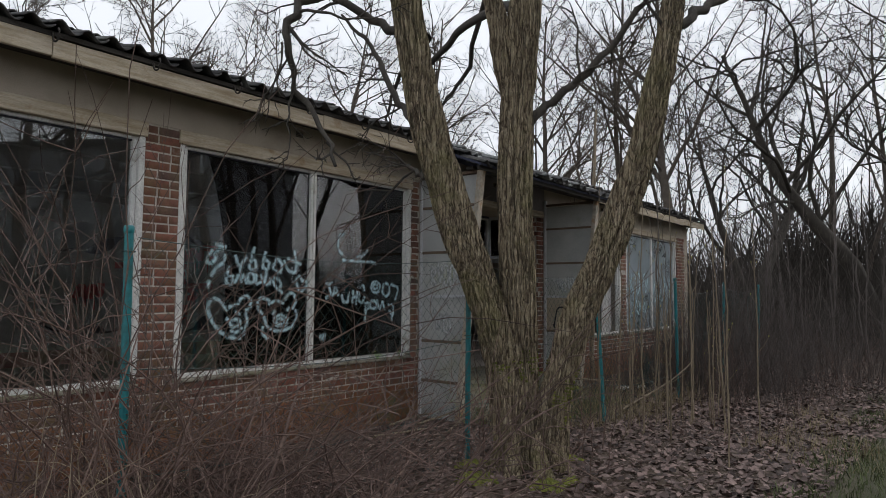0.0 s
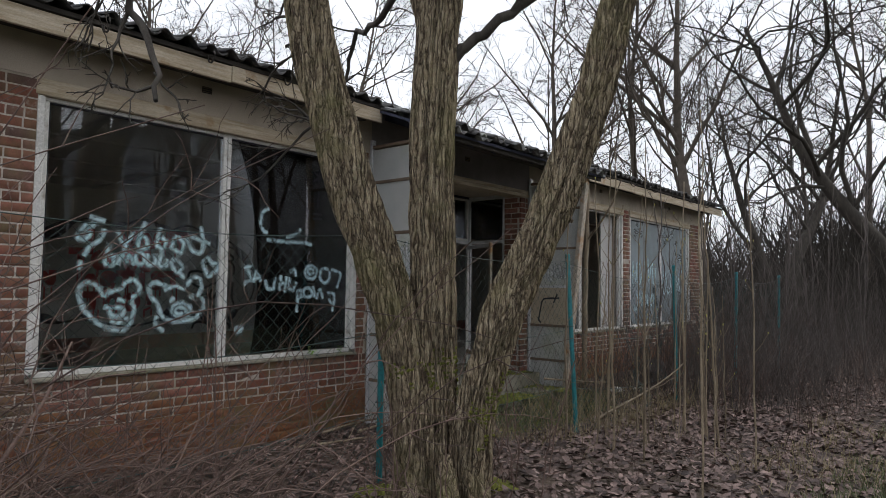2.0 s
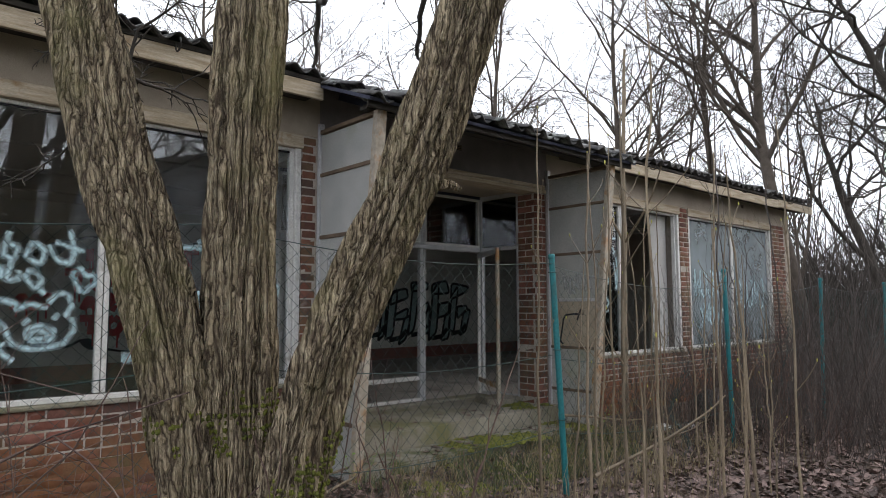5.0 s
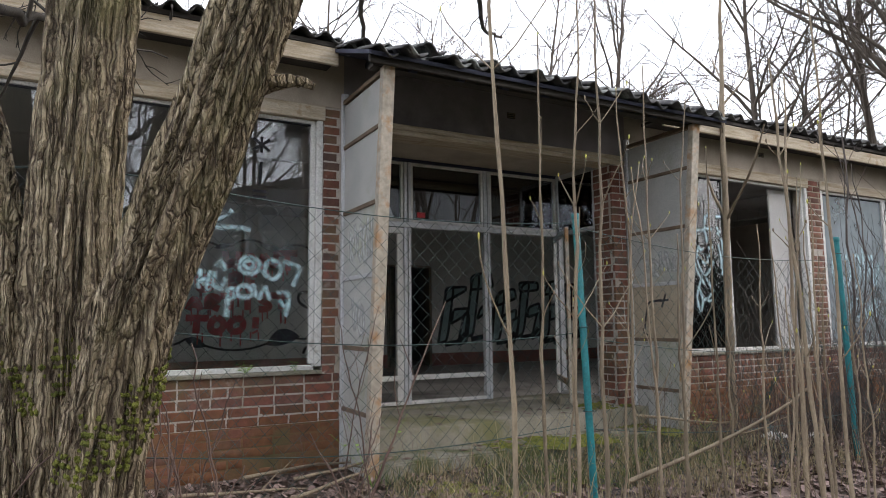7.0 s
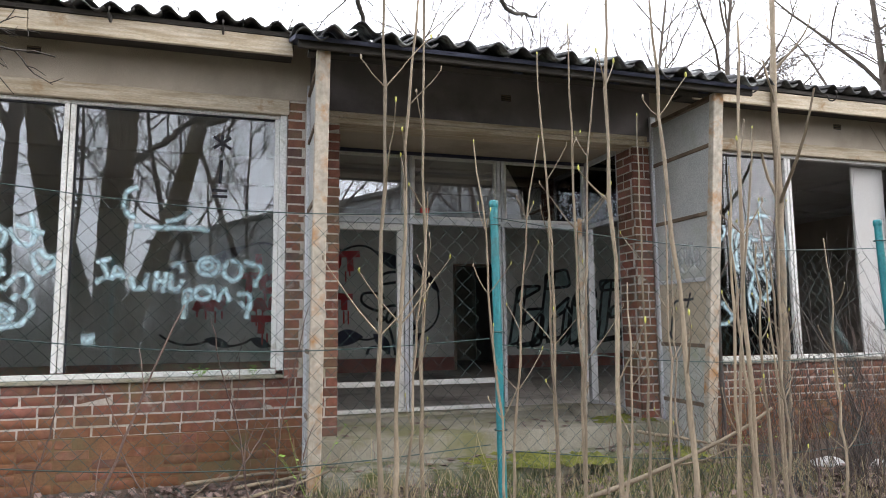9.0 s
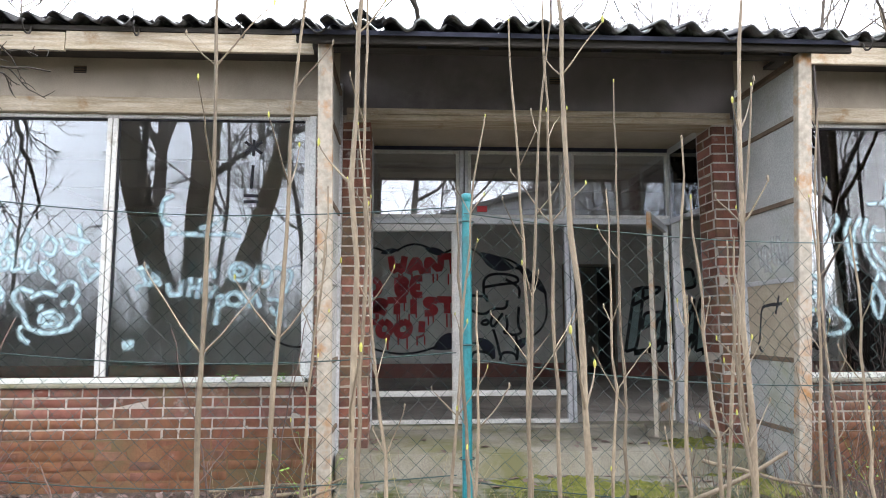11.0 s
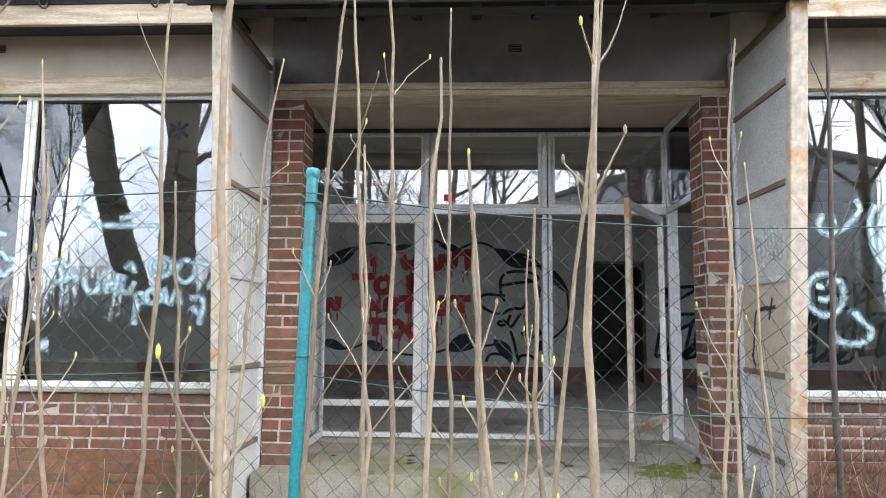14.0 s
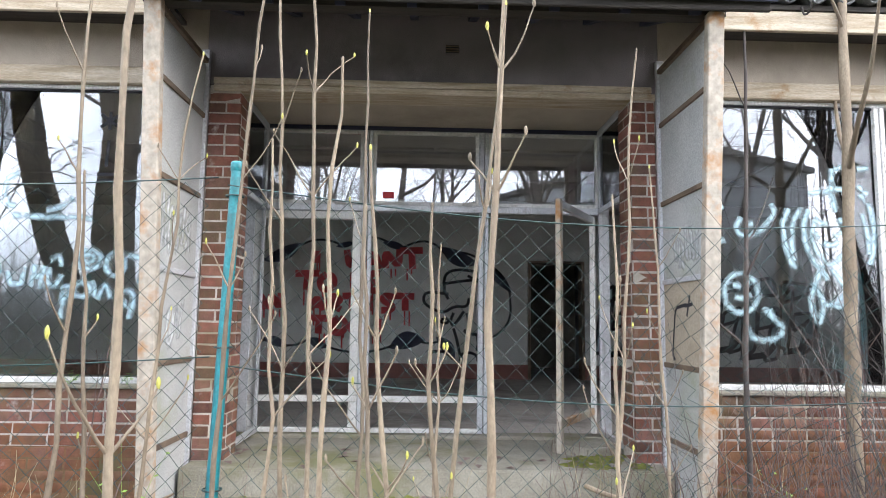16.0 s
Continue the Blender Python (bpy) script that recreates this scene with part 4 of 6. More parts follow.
def fin_marks(y, lines, width, mat, parent, label):
    if len(lines) > 1:
        for i, ln in enumerate(lines):
            fin_marks(y + math.copysign(0.0002 * i, y - (PORCH0 if y < 9 else PORCH1)), [ln], width, mat, parent, label)
        return
    ob = ribbons("stroke", lines, width, 0, mat, parent, label)
    co = np.zeros(len(ob.data.vertices) * 3, dtype=np.float32)
    ob.data.vertices.foreach_get("co", co)
    co = co.reshape(-1, 3)
    co = np.stack([co[:, 1], np.full(len(co), y), co[:, 2]], axis=1)
    ob.data.vertices.foreach_set("co", co.astype(np.float32).ravel())
    ob.data.update()
    return ob


for yy in (PORCH0 - 0.0085, PORCH0 + 0.0085):
    fin_marks(yy, scribble(-5.55, 1.75, 0.5, 0.32, 5, 31, 0) + scribble(-5.5, 1.15, 0.3, 0.3, 2, 32, 0), 0.045, spray_white, fin_l, "white sprayed scrawl")
fin_marks(PORCH1 - 0.0085, scribble(-5.5, 1.72, 0.42, 0.22, 4, 33, 0), 0.045, spray_white, fin_r, "white sprayed scrawl")
fin_marks(PORCH1 - 0.0085, [line((-5.56, 1.12), (-5.50, 1.42), (-5.30, 1.44)), line((-5.30, 1.36), (-5.24, 1.5)), line((-5.33, 1.43), (-5.2, 1.44)), line((-5.57, 1.1), (-5.52, 1.06)), line((-5.58, 1.14), (-5.54, 1.07))], 0.012, black_paint, fin_r, "thin black mark")
for k in range(8):       # rafters under the porch roof
    yy = PORCH0 + 0.2 + k * 0.44
    raft = thing("rafter", "dark weathered rafter under the porch roof", "rafter", "porch rafters")
    bm = boxes((-0.10, -1.15, yy, yy + 0.06, -0.10, -0.035))
    bm.transform(Matrix(((math.cos(SP), 0, math.sin(SP), -4.64), (0, 1, 0, 0), (-math.sin(SP), 0, math.cos(SP), 3.27), (0, 0, 0, 1))))
    bmesh.ops.recalc_face_normals(bm, faces=bm.faces)
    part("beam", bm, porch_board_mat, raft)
porch_fascia = thing("porch_eave_board", "blackened eave board of the porch roof", "eave board", kind="structure")
part("board", soften(boxes((-4.70, -4.67, 6.86, 10.78, 3.20, 3.262)), 0.006), wood_dark_mat, porch_fascia)
part("plate", boxes((-4.93, -4.82, 6.95, 10.57, 3.234, 3.27)), wood_dark_mat, porch_fascia)
porch_trim = thing("porch_trim", "cream wooden trim board on the porch beam", "trim", kind="structure")
part("board", soften(boxes((FACE - 0.24, FACE + 0.02, JAMB0 - 0.2, JAMB1 + 0.2, 3.0, 3.048)), 0.005), wood_mat, porch_trim)
part("board", soften(boxes((FACE + 0.006, FACE + 0.03, PORCH0 + 0.06, PORCH1 - 0.06, 3.05, 3.10)), 0.005), wood_mat, porch_trim)

# ---- mural on the inner wall ----
mural = thing("mural", "wall painting of a speech bubble with red lettering", "mural")
XM = BACK + 0.004


def blot(name, pts, mat, parent, label="", x=None):
    """A flat painted area with a given outline (y, z)."""
    bm = bmesh.new()
    vs = [bm.verts.new((XM if x is None else x, a, b)) for a, b in pts]
    f = bm.faces.new(vs)
    if f.normal.x < 0:
        f.normal_flip()
    bmesh.ops.triangulate(bm, faces=[f])
    return part(name, bm, mat, parent, label)


black_spray = MATS["black_paint"]


def on_wall(u, v):
    """Mural units (u to the right, v down, about 0.62 m each) to the wall's y and z."""
    return (5.6 + 0.62 * u, 3.285 - 0.613 * v)


def bow(a, b, rise, n=14):
    """An arc from a to b, swelling by rise to the outside."""
    (y0, z0), (y1, z1) = on_wall(*a), on_wall(*b)
    ny, nz = -(z1 - z0), y1 - y0
    return [(y0 + (y1 - y0) * i / n + ny * rise * 4 * (i / n) * (1 - i / n), z0 + (z1 - z0) * i / n + nz * rise * 4 * (i / n) * (1 - i / n)) for i in range(n + 1)]


# cloud-shaped bubble: bulges, with dark crescents where they meet
CLOUD = [((-0.9, 2.3), (0.45, 1.45), 0.22), ((1.25, 1.15), (2.6, 1.0), 0.16), ((2.95, 0.98), (4.0, 0.92), 0.18), ((4.4, 1.05), (5.75, 1.4), 0.26), ((5.6, 1.2), (7.0, 1.7), 0.16), ((6.6, 1.5), (7.55, 2.6), 0.22), ((7.55, 2.6), (6.9, 3.7), 0.20),
         ((5.55, 3.75), (4.95, 3.8), 0.1), ((4.2, 3.9), (2.2, 3.95), 0.10), ((1.75, 3.75), (1.05, 3.95), 0.10), ((0.5, 3.8), (-0.8, 3.6), 0.15)]
ribbons("outline", [bow(*c) for c in CLOUD], 0.020, XM, black_spray, mural, "thin black outline")
for a, b, rise, thick in (((0.35, 1.5), (1.45, 0.95), 0.10, -0.22), ((2.45, 1.05), (3.0, 0.92), 0.15, -0.15), ((3.8, 0.9), (4.5, 1.1), 0.18, -0.12), ((5.5, 1.0), (6.6, 1.5), 0.10, -0.26), ((6.6, 1.35), (7.6, 2.35), 0.14, -0.08),
                          ((1.15, 4.0), (0.4, 3.75), 0.12, -0.22), ((2.3, 4.0), (1.7, 3.75), 0.22, -0.22), ((5.1, 3.75), (4.05, 4.0), 0.12, -0.34), ((5.95, 4.3), (5.4, 3.65), 0.14, -0.28), ((6.95, 3.65), (6.55, 4.05), 0.20, -0.25)):
    blot("patch", bow(a, b, rise) + bow(a, b, thick)[::-1][1:-1], navy_paint, mural, x=XM + 0.001)
# loose brushwork beside the lettering
BRUSH = [[(5.6, 2.1), (5.65, 1.8), (5.95, 1.66), (6.6, 1.72), (6.75, 1.95), (6.2, 2.0), (5.6, 2.1)], [(5.62, 2.1), (5.62, 2.35), (5.75, 2.55)], [(5.75, 2.4), (5.1, 2.33), (5.0, 2.55), (5.1, 2.75), (5.6, 2.98), (5.9, 2.75), (6.3, 2.78), (6.35, 2.5)],
         [(5.9, 2.95), (5.8, 3.2), (5.9, 3.35), (6.1, 3.05), (6.2, 2.9)], [(6.3, 2.95), (6.35, 3.3), (6.25, 3.55)], [(6.7, 2.7), (6.65, 3.3), (6.8, 3.5), (6.5, 3.6), (6.2, 3.45)], [(5.55, 3.15), (5.75, 3.1), (5.75, 3.25), (5.55, 3.25), (5.55, 3.15)],
         [(5.9, 3.4), (6.0, 3.7), (6.1, 4.2)], [(6.6, 3.6), (6.65, 4.1), (6.6, 4.35)], [(5.2, 4.3), (5.3, 4.05), (5.75, 4.1), (5.9, 4.3)], [(6.1, 4.35), (6.15, 4.1), (6.5, 4.1), (6.65, 4.3)], [(6.3, 1.85), (6.75, 2.1), (6.7, 2.45)]]
ribbons("outline", [[on_wall(*p) for p in ln] for ln in BRUSH], 0.026, XM + 0.003, black_spray, mural, "loose black brush lines")
# hand-painted capitals, one stroke list a letter, in a unit box with v down
CAPS = {"I": [[(0.5, 0), (0.5, 1)]], "W": [[(0, 0), (0.2, 1), (0.5, 0.4), (0.8, 1), (1, 0)]], "A": [[(0, 1), (0.5, 0), (1, 1)], [(0.2, 0.65), (0.8, 0.65)]], "N": [[(0, 1), (0.05, 0), (0.9, 1), (1, 0)]], "T": [[(-0.25, 0.05), (1.25, 0)], [(0.5, 0), (0.5, 1)]],
        "O": [[(0.5, 0), (0.05, 0.3), (0.1, 0.85), (0.5, 1), (0.9, 0.8), (0.95, 0.25), (0.5, 0)]], "B": [[(0.1, 0), (0.1, 1), (0.9, 0.85), (0.8, 0.55), (0.1, 0.5), (0.8, 0.4), (0.8, 0.1), (0.1, 0)]], "E": [[(1, 0), (0.1, 0.05), (0.1, 1), (1, 0.95)], [(0.1, 0.5), (0.8, 0.5)]],
        "R": [[(0.1, 1), (0.1, 0), (0.9, 0.15), (0.8, 0.45), (0.1, 0.55), (0.95, 1)]], "S": [[(1, 0.1), (0.3, 0), (0.1, 0.35), (0.9, 0.6), (0.8, 0.95), (0, 0.95)]], "!": [[(0.5, 0), (0.5, 0.7)], [(0.5, 0.95), (0.52, 1.0)]]}
drips = []
rng = np.random.default_rng(8)
for word, u0, u1, v0, v1 in (("I", 1.80, 2.05, 1.2, 1.55), ("WANT", 2.70, 4.95, 1.12, 1.68), ("TO", 1.35, 2.50, 1.85, 2.35), ("BE", 2.9, 3.8, 1.82, 2.35), ("AN", 0.1, 0.98, 2.45, 2.92), ("ARTIST", 1.7, 4.75, 2.48, 2.92), ("TOO!", 1.75, 4.0, 3.15, 3.6)):
    step = (u1 - u0) / len(word)
    lines = []
    for i, ch in enumerate(word):
        for st in CAPS[ch]:
            lines.append([on_wall(u0 + (i + 0.1 + 0.78 * p) * step + rng.normal(0, 0.012), v0 + (v1 - v0) * q + rng.normal(0, 0.012)) for p, q in st])
        for _ in range(2):
            y, z = on_wall(u0 + (i + rng.uniform(0.2, 0.8)) * step, v1)
            drips.append(line((y, z), (y + 0.004, z - rng.uniform(0.06, 0.30))))
    ribbons("lettering", lines, 0.062, XM + 0.005, red_paint, mural, "dripping red painted word " + word)
ribbons("drip", drips, 0.014, XM + 0.005, red_paint, mural, "red paint drips")
mural_b = thing("mural", "pale teal graffiti piece with black outlines on the inner wall", "mural")
rng = np.random.default_rng(5)
PIECES = [[(0.0, 0.0), (0.28, 0.05), (0.55, 1.0), (0.2, 0.9)], [(0.15, 0.75), (0.95, 0.85), (0.9, 1.05), (0.2, 1.0)], [(0.4, 0.35), (0.9, 0.45), (1.0, 0.62), (0.45, 0.55)], [(0.6, -0.05), (0.85, 0.0), (1.05, 0.5), (0.8, 0.45)]]
for i in range(6):
    y0, z0, w, h = 11.85 + 0.66 * i, 0.78 + 0.10 * (i % 2), 0.72, 1.25 + 0.12 * math.sin(i * 2.1)
    for j in rng.permutation(4):
        pts = [(y0 + w * (p + rng.normal(0, 0.05)), z0 + h * (q + rng.normal(0, 0.04))) for p, q in PIECES[j]]
        lift = XM + 0.001 + 0.0012 * (4 * i + int(j)) / 4
        blot("fill", pts, teal_paint, mural_b, x=lift)
        ribbons("outline", [line(*(pts + pts[:1]))], 0.030, lift + 0.0005, black_paint, mural_b)
    ribbons("shade", [line((y0 + 0.1, z0 - 0.03), (y0 + 0.45, z0 + 0.02), (y0 + 0.62, z0 + 0.2))], 0.055, XM + 0.012, black_paint, mural_b)

# ---- the many-stemmed tree by the path ----


def bark_stem(name, pts, radii, sides, rings, mat, parent, seed, depth=0.10, label=""):
    """A stem with deep lengthwise bark ridges cut into the mesh."""
    pts, radii = np.asarray(pts, dtype=float), np.asarray(radii, dtype=float)
    s = np.concatenate([[0], np.cumsum(np.linalg.norm(np.diff(pts, axis=0), axis=1))])
    t = np.linspace(0, s[-1], rings)
    # smooth the centre line
    dense = np.stack([np.interp(t, s, pts[:, k]) for k in range(3)], axis=1)
    rad = np.interp(t, s, radii)
    for _ in range(int(rings / 10)):
        dense[1:-1] = (dense[:-2] + 2 * dense[1:-1] + dense[2:]) / 4
        rad[1:-1] = (rad[:-2] + 2 * rad[1:-1] + rad[2:]) / 4
    V, F = [], []
    for i in range(rings):
        d = dense[min(i + 1, rings - 1)] - dense[max(i - 1, 0)]
        d /= np.linalg.norm(d)
        u = np.cross(d, (0.1, 1, 0))
        u /= np.linalg.norm(u)
        w = np.cross(d, u)
        for k in range(sides):
            a = 2 * math.pi * k / sides
            q = (math.cos(a) * 3.2, math.sin(a) * 3.2, t[i] * 0.85 + seed * 7)
            warp = noise.noise((q[0] * 0.6, q[1] * 0.6, q[2] * 0.8 + 3)) * 1.1
            n = 1 - abs(noise.noise((q[0] * 1.6 + warp, q[1] * 1.6 - warp, q[2] * 1.5))) * 2
            m = 1 - abs(noise.noise((q[0] * 3.1 - warp, q[1] * 3.1, q[2] * 4.0 + 9))) * 2
            lump = noise.noise((q[0] * 0.25, q[1] * 0.25, q[2] * 0.4 + 20))
            r = rad[i] * (1 + 0.13 * lump) + min(1.0, rad[i] / 0.1) * (0.016 - 0.042 * max(0, n) ** 1.5 - 0.010 * max(0, m) ** 2)
            V.append(dense[i] + r * (math.cos(a) * u + math.sin(a) * w))
    k = np.arange(sides)
    a = np.arange(rings - 1)[:, None] * sides
    F = np.stack([a + k, a + (k + 1) % sides, a + (k + 1) % sides + sides, a + k + sides], axis=2).reshape(-1, 4)
    return quads(name, V, F, mat, parent, label)


def crown(rng, starts, levels, out):
    """Grow side branches from polylines; levels: (count, length share, spread, wander, lift, segments, least radius)."""
    current = starts
    for lv, (count, share, spread, wander, lift, seg, rmin) in enumerate(levels):
        nxt = []
        for pts, rad, length in current:
            nseg = len(pts) - 1
            for _ in range(max(1, int(count + rng.uniform(-0.5, 0.5) * count * 0.5))):
                f = rng.uniform(0.25 if lv else 0.35, 1.0)
                i = min(nseg - 1, int(f * nseg))
                u = f * nseg - i
                p = pts[i] * (1 - u) + pts[i + 1] * u
                d = pts[i + 1] - pts[i]
                d /= np.linalg.norm(d) + 1e-9
                ln = length * share * rng.uniform(0.55, 1.15) * (1.25 - 0.6 * f)
                r0 = max(rmin, min(rad[i] * 0.62, 0.011 * ln + rmin * 0.5))
                q = bend(rng, p, side_way(rng, d, spread * rng.uniform(0.7, 1.3)), ln, seg, wander, lift)
                rr = np.linspace(r0, max(rmin * 0.45, r0 * 0.25), len(q))
                nxt.append((q, rr, ln))
        out.append(nxt)
        current = nxt
    return out


def bare_tree(name, label, seed, height, r0, lean=(0, 0), levels=None, mats=None, start_share=0.35, stems=1, group="bare trees", wander=0.05):
    rng = np.random.default_rng(seed)
    tree = thing(name, label, "tree", group)
    mats = mats or (twig_mat, twig_mat)
    mains = []
    for k in range(stems):
        way = np.array((lean[0] + rng.normal(0, 0.08 if stems == 1 else 0.3), lean[1] + rng.normal(0, 0.08 if stems == 1 else 0.3), 1.0))
        pts = bend(rng, (0.15 * (k > 0) * rng.normal(), 0.15 * (k > 0) * rng.normal(), -0.2), way, height * (1 if k == 0 else rng.uniform(0.7, 0.95)), 14, wander, 0.03)
        rad = r0 * (1 - np.linspace(0, 1, 15) ** 0.8 * 0.88) * (1 if k == 0 else 0.75)
        rad[0] *= 1.35
        mains.append((pts, rad, height))
    levels = levels or ((15, 0.38, 0.85, 0.12, 0.06, 6, 0.024), (6, 0.50, 0.75, 0.15, 0.03, 4, 0.014), (5, 0.50, 0.7, 0.18, 0.0, 3, 0.0095), (3, 0.55, 0.7, 0.2, 0.0, 2, 0.007))
    grown = crown(rng, mains, levels, [])
    for pts, rad, _ in mains:
        tubes("trunk", [(pts, rad)], 8, mats[0], tree)
    for p, r, _ in grown[0]:
        tubes("limb", [(p, r)], 5, mats[0], tree)
    fine = [(p, r) for lv in grown[1:] for p, r, _ in lv]
    tagged(tubes("twig_spray", fine, 3, mats[1], tree), kind="stuff")
    return tree


robinia = thing("robinia_tree", "gnarled many-stemmed robinia with deeply fissured bark and moss", "tree")
BX, BY = -2.85, 4.95
stem_r = [(BX + 0.12, BY + 0.10, 0.0), (BX + 0.16, BY + 0.15, 0.8), (-2.56, 5.21, 1.4), (-2.39, 5.38, 1.9), (-2.24, 5.52, 2.4), (-2.10, 5.67, 3.0), (-1.98, 5.82, 3.7), (-1.88, 6.05, 4.8), (-1.7, 6.5, 8.0)]
stem_c = [(BX - 0.08, BY + 0.06, 0.0), (BX - 0.10, BY + 0.04, 0.9), (-2.97, 4.98, 1.6), (-3.02, 5.01, 2.4), (-3.03, 5.06, 3.2), (-3.0, 5.14, 4.2), (-2.9, 5.3, 6.0), (-2.9, 5.5, 9.0)]
stem_l = [(BX - 0.06, BY - 0.12, 0.0), (BX - 0.10, BY - 0.14, 0.8), (-3.06, 4.70, 1.5), (-3.27, 4.53, 2.2), (-3.47, 4.39, 3.0), (-3.62, 4.27, 4.0), (-3.7, 4.2, 5.5), (-3.9, 3.9, 8.0)]
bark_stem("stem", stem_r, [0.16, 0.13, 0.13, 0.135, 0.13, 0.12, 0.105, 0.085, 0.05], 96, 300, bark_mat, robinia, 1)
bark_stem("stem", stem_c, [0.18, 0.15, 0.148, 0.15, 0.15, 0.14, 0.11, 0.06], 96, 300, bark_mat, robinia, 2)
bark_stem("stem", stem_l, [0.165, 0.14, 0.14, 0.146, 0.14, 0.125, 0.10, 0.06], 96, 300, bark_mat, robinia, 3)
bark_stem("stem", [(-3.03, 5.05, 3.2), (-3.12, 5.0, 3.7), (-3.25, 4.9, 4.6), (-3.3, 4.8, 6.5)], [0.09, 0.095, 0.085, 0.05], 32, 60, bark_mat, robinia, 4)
rng = np.random.default_rng(12)
root = []
for k in range(7):
    a = k * 0.9 + 0.2
    root.append((np.array([(BX + 0.17 * math.cos(a), BY + 0.17 * math.sin(a), 0.55), (BX + 0.23 * math.cos(a), BY + 0.23 * math.sin(a), 0.35), (BX + 0.31 * math.cos(a + 0.1), BY + 0.31 * math.sin(a + 0.1), 0.15), (BX + 0.62 * math.cos(a + 0.2), BY + 0.62 * math.sin(a + 0.2), -0.1)]), np.array([0.03, 0.065, 0.085, 0.04])))
for pts, rad in root:
    bark_stem("root", pts, rad, 20, 30, bark_mat, robinia, 5)
# limbs with drooping, crooked twigs
limbs = []
def limb(points, r0, r1):
    p = np.asarray(points, dtype=float)
    limbs.append((p, np.linspace(r0, r1, len(p)), 2.2))
limb([(-2.98, 5.10, 3.05), (-2.88, 5.25, 3.3), (-2.65, 5.55, 3.6), (-2.45, 5.85, 4.0), (-2.2, 6.1, 4.6), (-1.9, 6.3, 5.2)], 0.045, 0.02)
limb([(-3.35, 4.5, 2.75), (-3.5, 4.6, 2.6), (-3.9, 4.75, 2.75), (-4.25, 4.85, 2.95)], 0.035, 0.012)
limb([(-3.4, 4.46, 2.9), (-3.75, 4.6, 3.1), (-4.2, 4.8, 3.5), (-4.6, 4.9, 4.1), (-5.1, 4.9, 4.6)], 0.05, 0.015)
limb([(-3.55, 4.3, 4.3), (-3.9, 3.9, 4.3), (-4.05, 3.5, 3.95), (-4.02, 3.25, 3.6), (-4.0, 3.42, 3.2), (-3.7, 3.4, 2.85), (-3.42, 3.29, 2.53)], 0.05, 0.012)
limb([(-3.5, 4.38, 3.8), (-4.1, 4.5, 4.1), (-4.7, 4.2, 4.5), (-5.3, 3.6, 5.0), (-5.8, 2.9, 5.2)], 0.05, 0.015)
limb([(-3.6, 4.3, 4.8), (-4.3, 3.8, 5.2), (-5.0, 3.0, 5.4), (-5.4, 2.0, 5.2), (-5.9, 1.2, 5.0)], 0.06, 0.015)
limb([(-3.0, 5.14, 4.2), (-3.8, 5.9, 4.7), (-4.8, 6.6, 4.9), (-5.8, 7.2, 4.8), (-6.6, 7.5, 4.95), (-7.0, 7.7, 4.55), (-7.05, 7.75, 4.35)], 0.06, 0.018)
limb([(-2.9, 5.3, 6.0), (-3.8, 6.4, 6.4), (-5.0, 7.6, 6.0), (-6.4, 8.9, 5.2), (-7.4, 9.6, 5.1), (-8.0, 10.3, 5.4)], 0.06, 0.018)
limb([(-1.95, 5.87, 4.0), (-1.8, 6.9, 4.6), (-1.2, 7.8, 5.0), (-0.8, 8.8, 5.6)], 0.05, 0.015)
limb([(-1.90, 6.01, 4.6), (-3.2, 7.2, 5.4), (-4.0, 8.2, 5.9), (-4.6, 9.2, 6.5)], 0.05, 0.015)
limb([(-3.25, 4.9, 4.6), (-2.6, 4.0, 5.4), (-2.0, 3.2, 6.0), (-1.4, 2.4, 6.4)], 0.05, 0.015)
limb([(-3.9, 3.9, 7.8), (-4.5, 3.0, 8.5), (-5.0, 2.2, 9.5)], 0.05, 0.02)
rng = np.random.default_rng(77)
crown_r = crown(rng, limbs, ((7, 0.42, 0.8, 0.22, -0.02, 7, 0.009), (5, 0.5, 0.8, 0.22, -0.04, 5, 0.005), (3, 0.5, 0.8, 0.25, -0.05, 3, 0.0035)), [])
for p, r, _ in limbs:
    w = np.stack([np.interp(np.linspace(0, 1, 24), np.linspace(0, 1, len(p)), p[:, k]) for k in range(3)], axis=1)
    w[2:-1] += rng.normal(0, 0.018, (21, 3))
    tubes("limb", [(w, np.interp(np.linspace(0, 1, 24), np.linspace(0, 1, len(r)), r))], 8, branch_mat, robinia)
tagged(tubes("twig_spray", [(p, r) for lv in crown_r for p, r, _ in lv], 4, branch_mat, robinia, "dark crooked twigs"), kind="stuff")
# upper crown above the stems
tops = [(np.array(stem_r[5:]), np.linspace(0.1, 0.05, 4), 4.0), (np.array(stem_c[5:]), np.linspace(0.1, 0.05, 3), 4.5), (np.array(stem_l[5:]), np.linspace(0.1, 0.05, 3), 4.0)]
crown_t = crown(rng, tops, ((8, 0.5, 0.9, 0.15, 0.02, 7, 0.012), (6, 0.45, 0.8, 0.2, -0.01, 5, 0.006), (4, 0.5, 0.8, 0.22, -0.03, 3, 0.004)), [])
tagged(tubes("crown", [(p, r) for lv in crown_t for p, r, _ in lv], 4, branch_mat, robinia), kind="stuff")
# broken stub and scar on the leaning stem
bark_stem("stub", [(-2.36, 5.42, 2.0), (-2.35, 5.55, 2.04), (-2.33, 5.65, 2.06), (-2.32, 5.70, 2.04)], [0.05, 0.035, 0.022, 0.012], 14, 16, bark_mat, robinia, 9, label="pale broken branch stub")


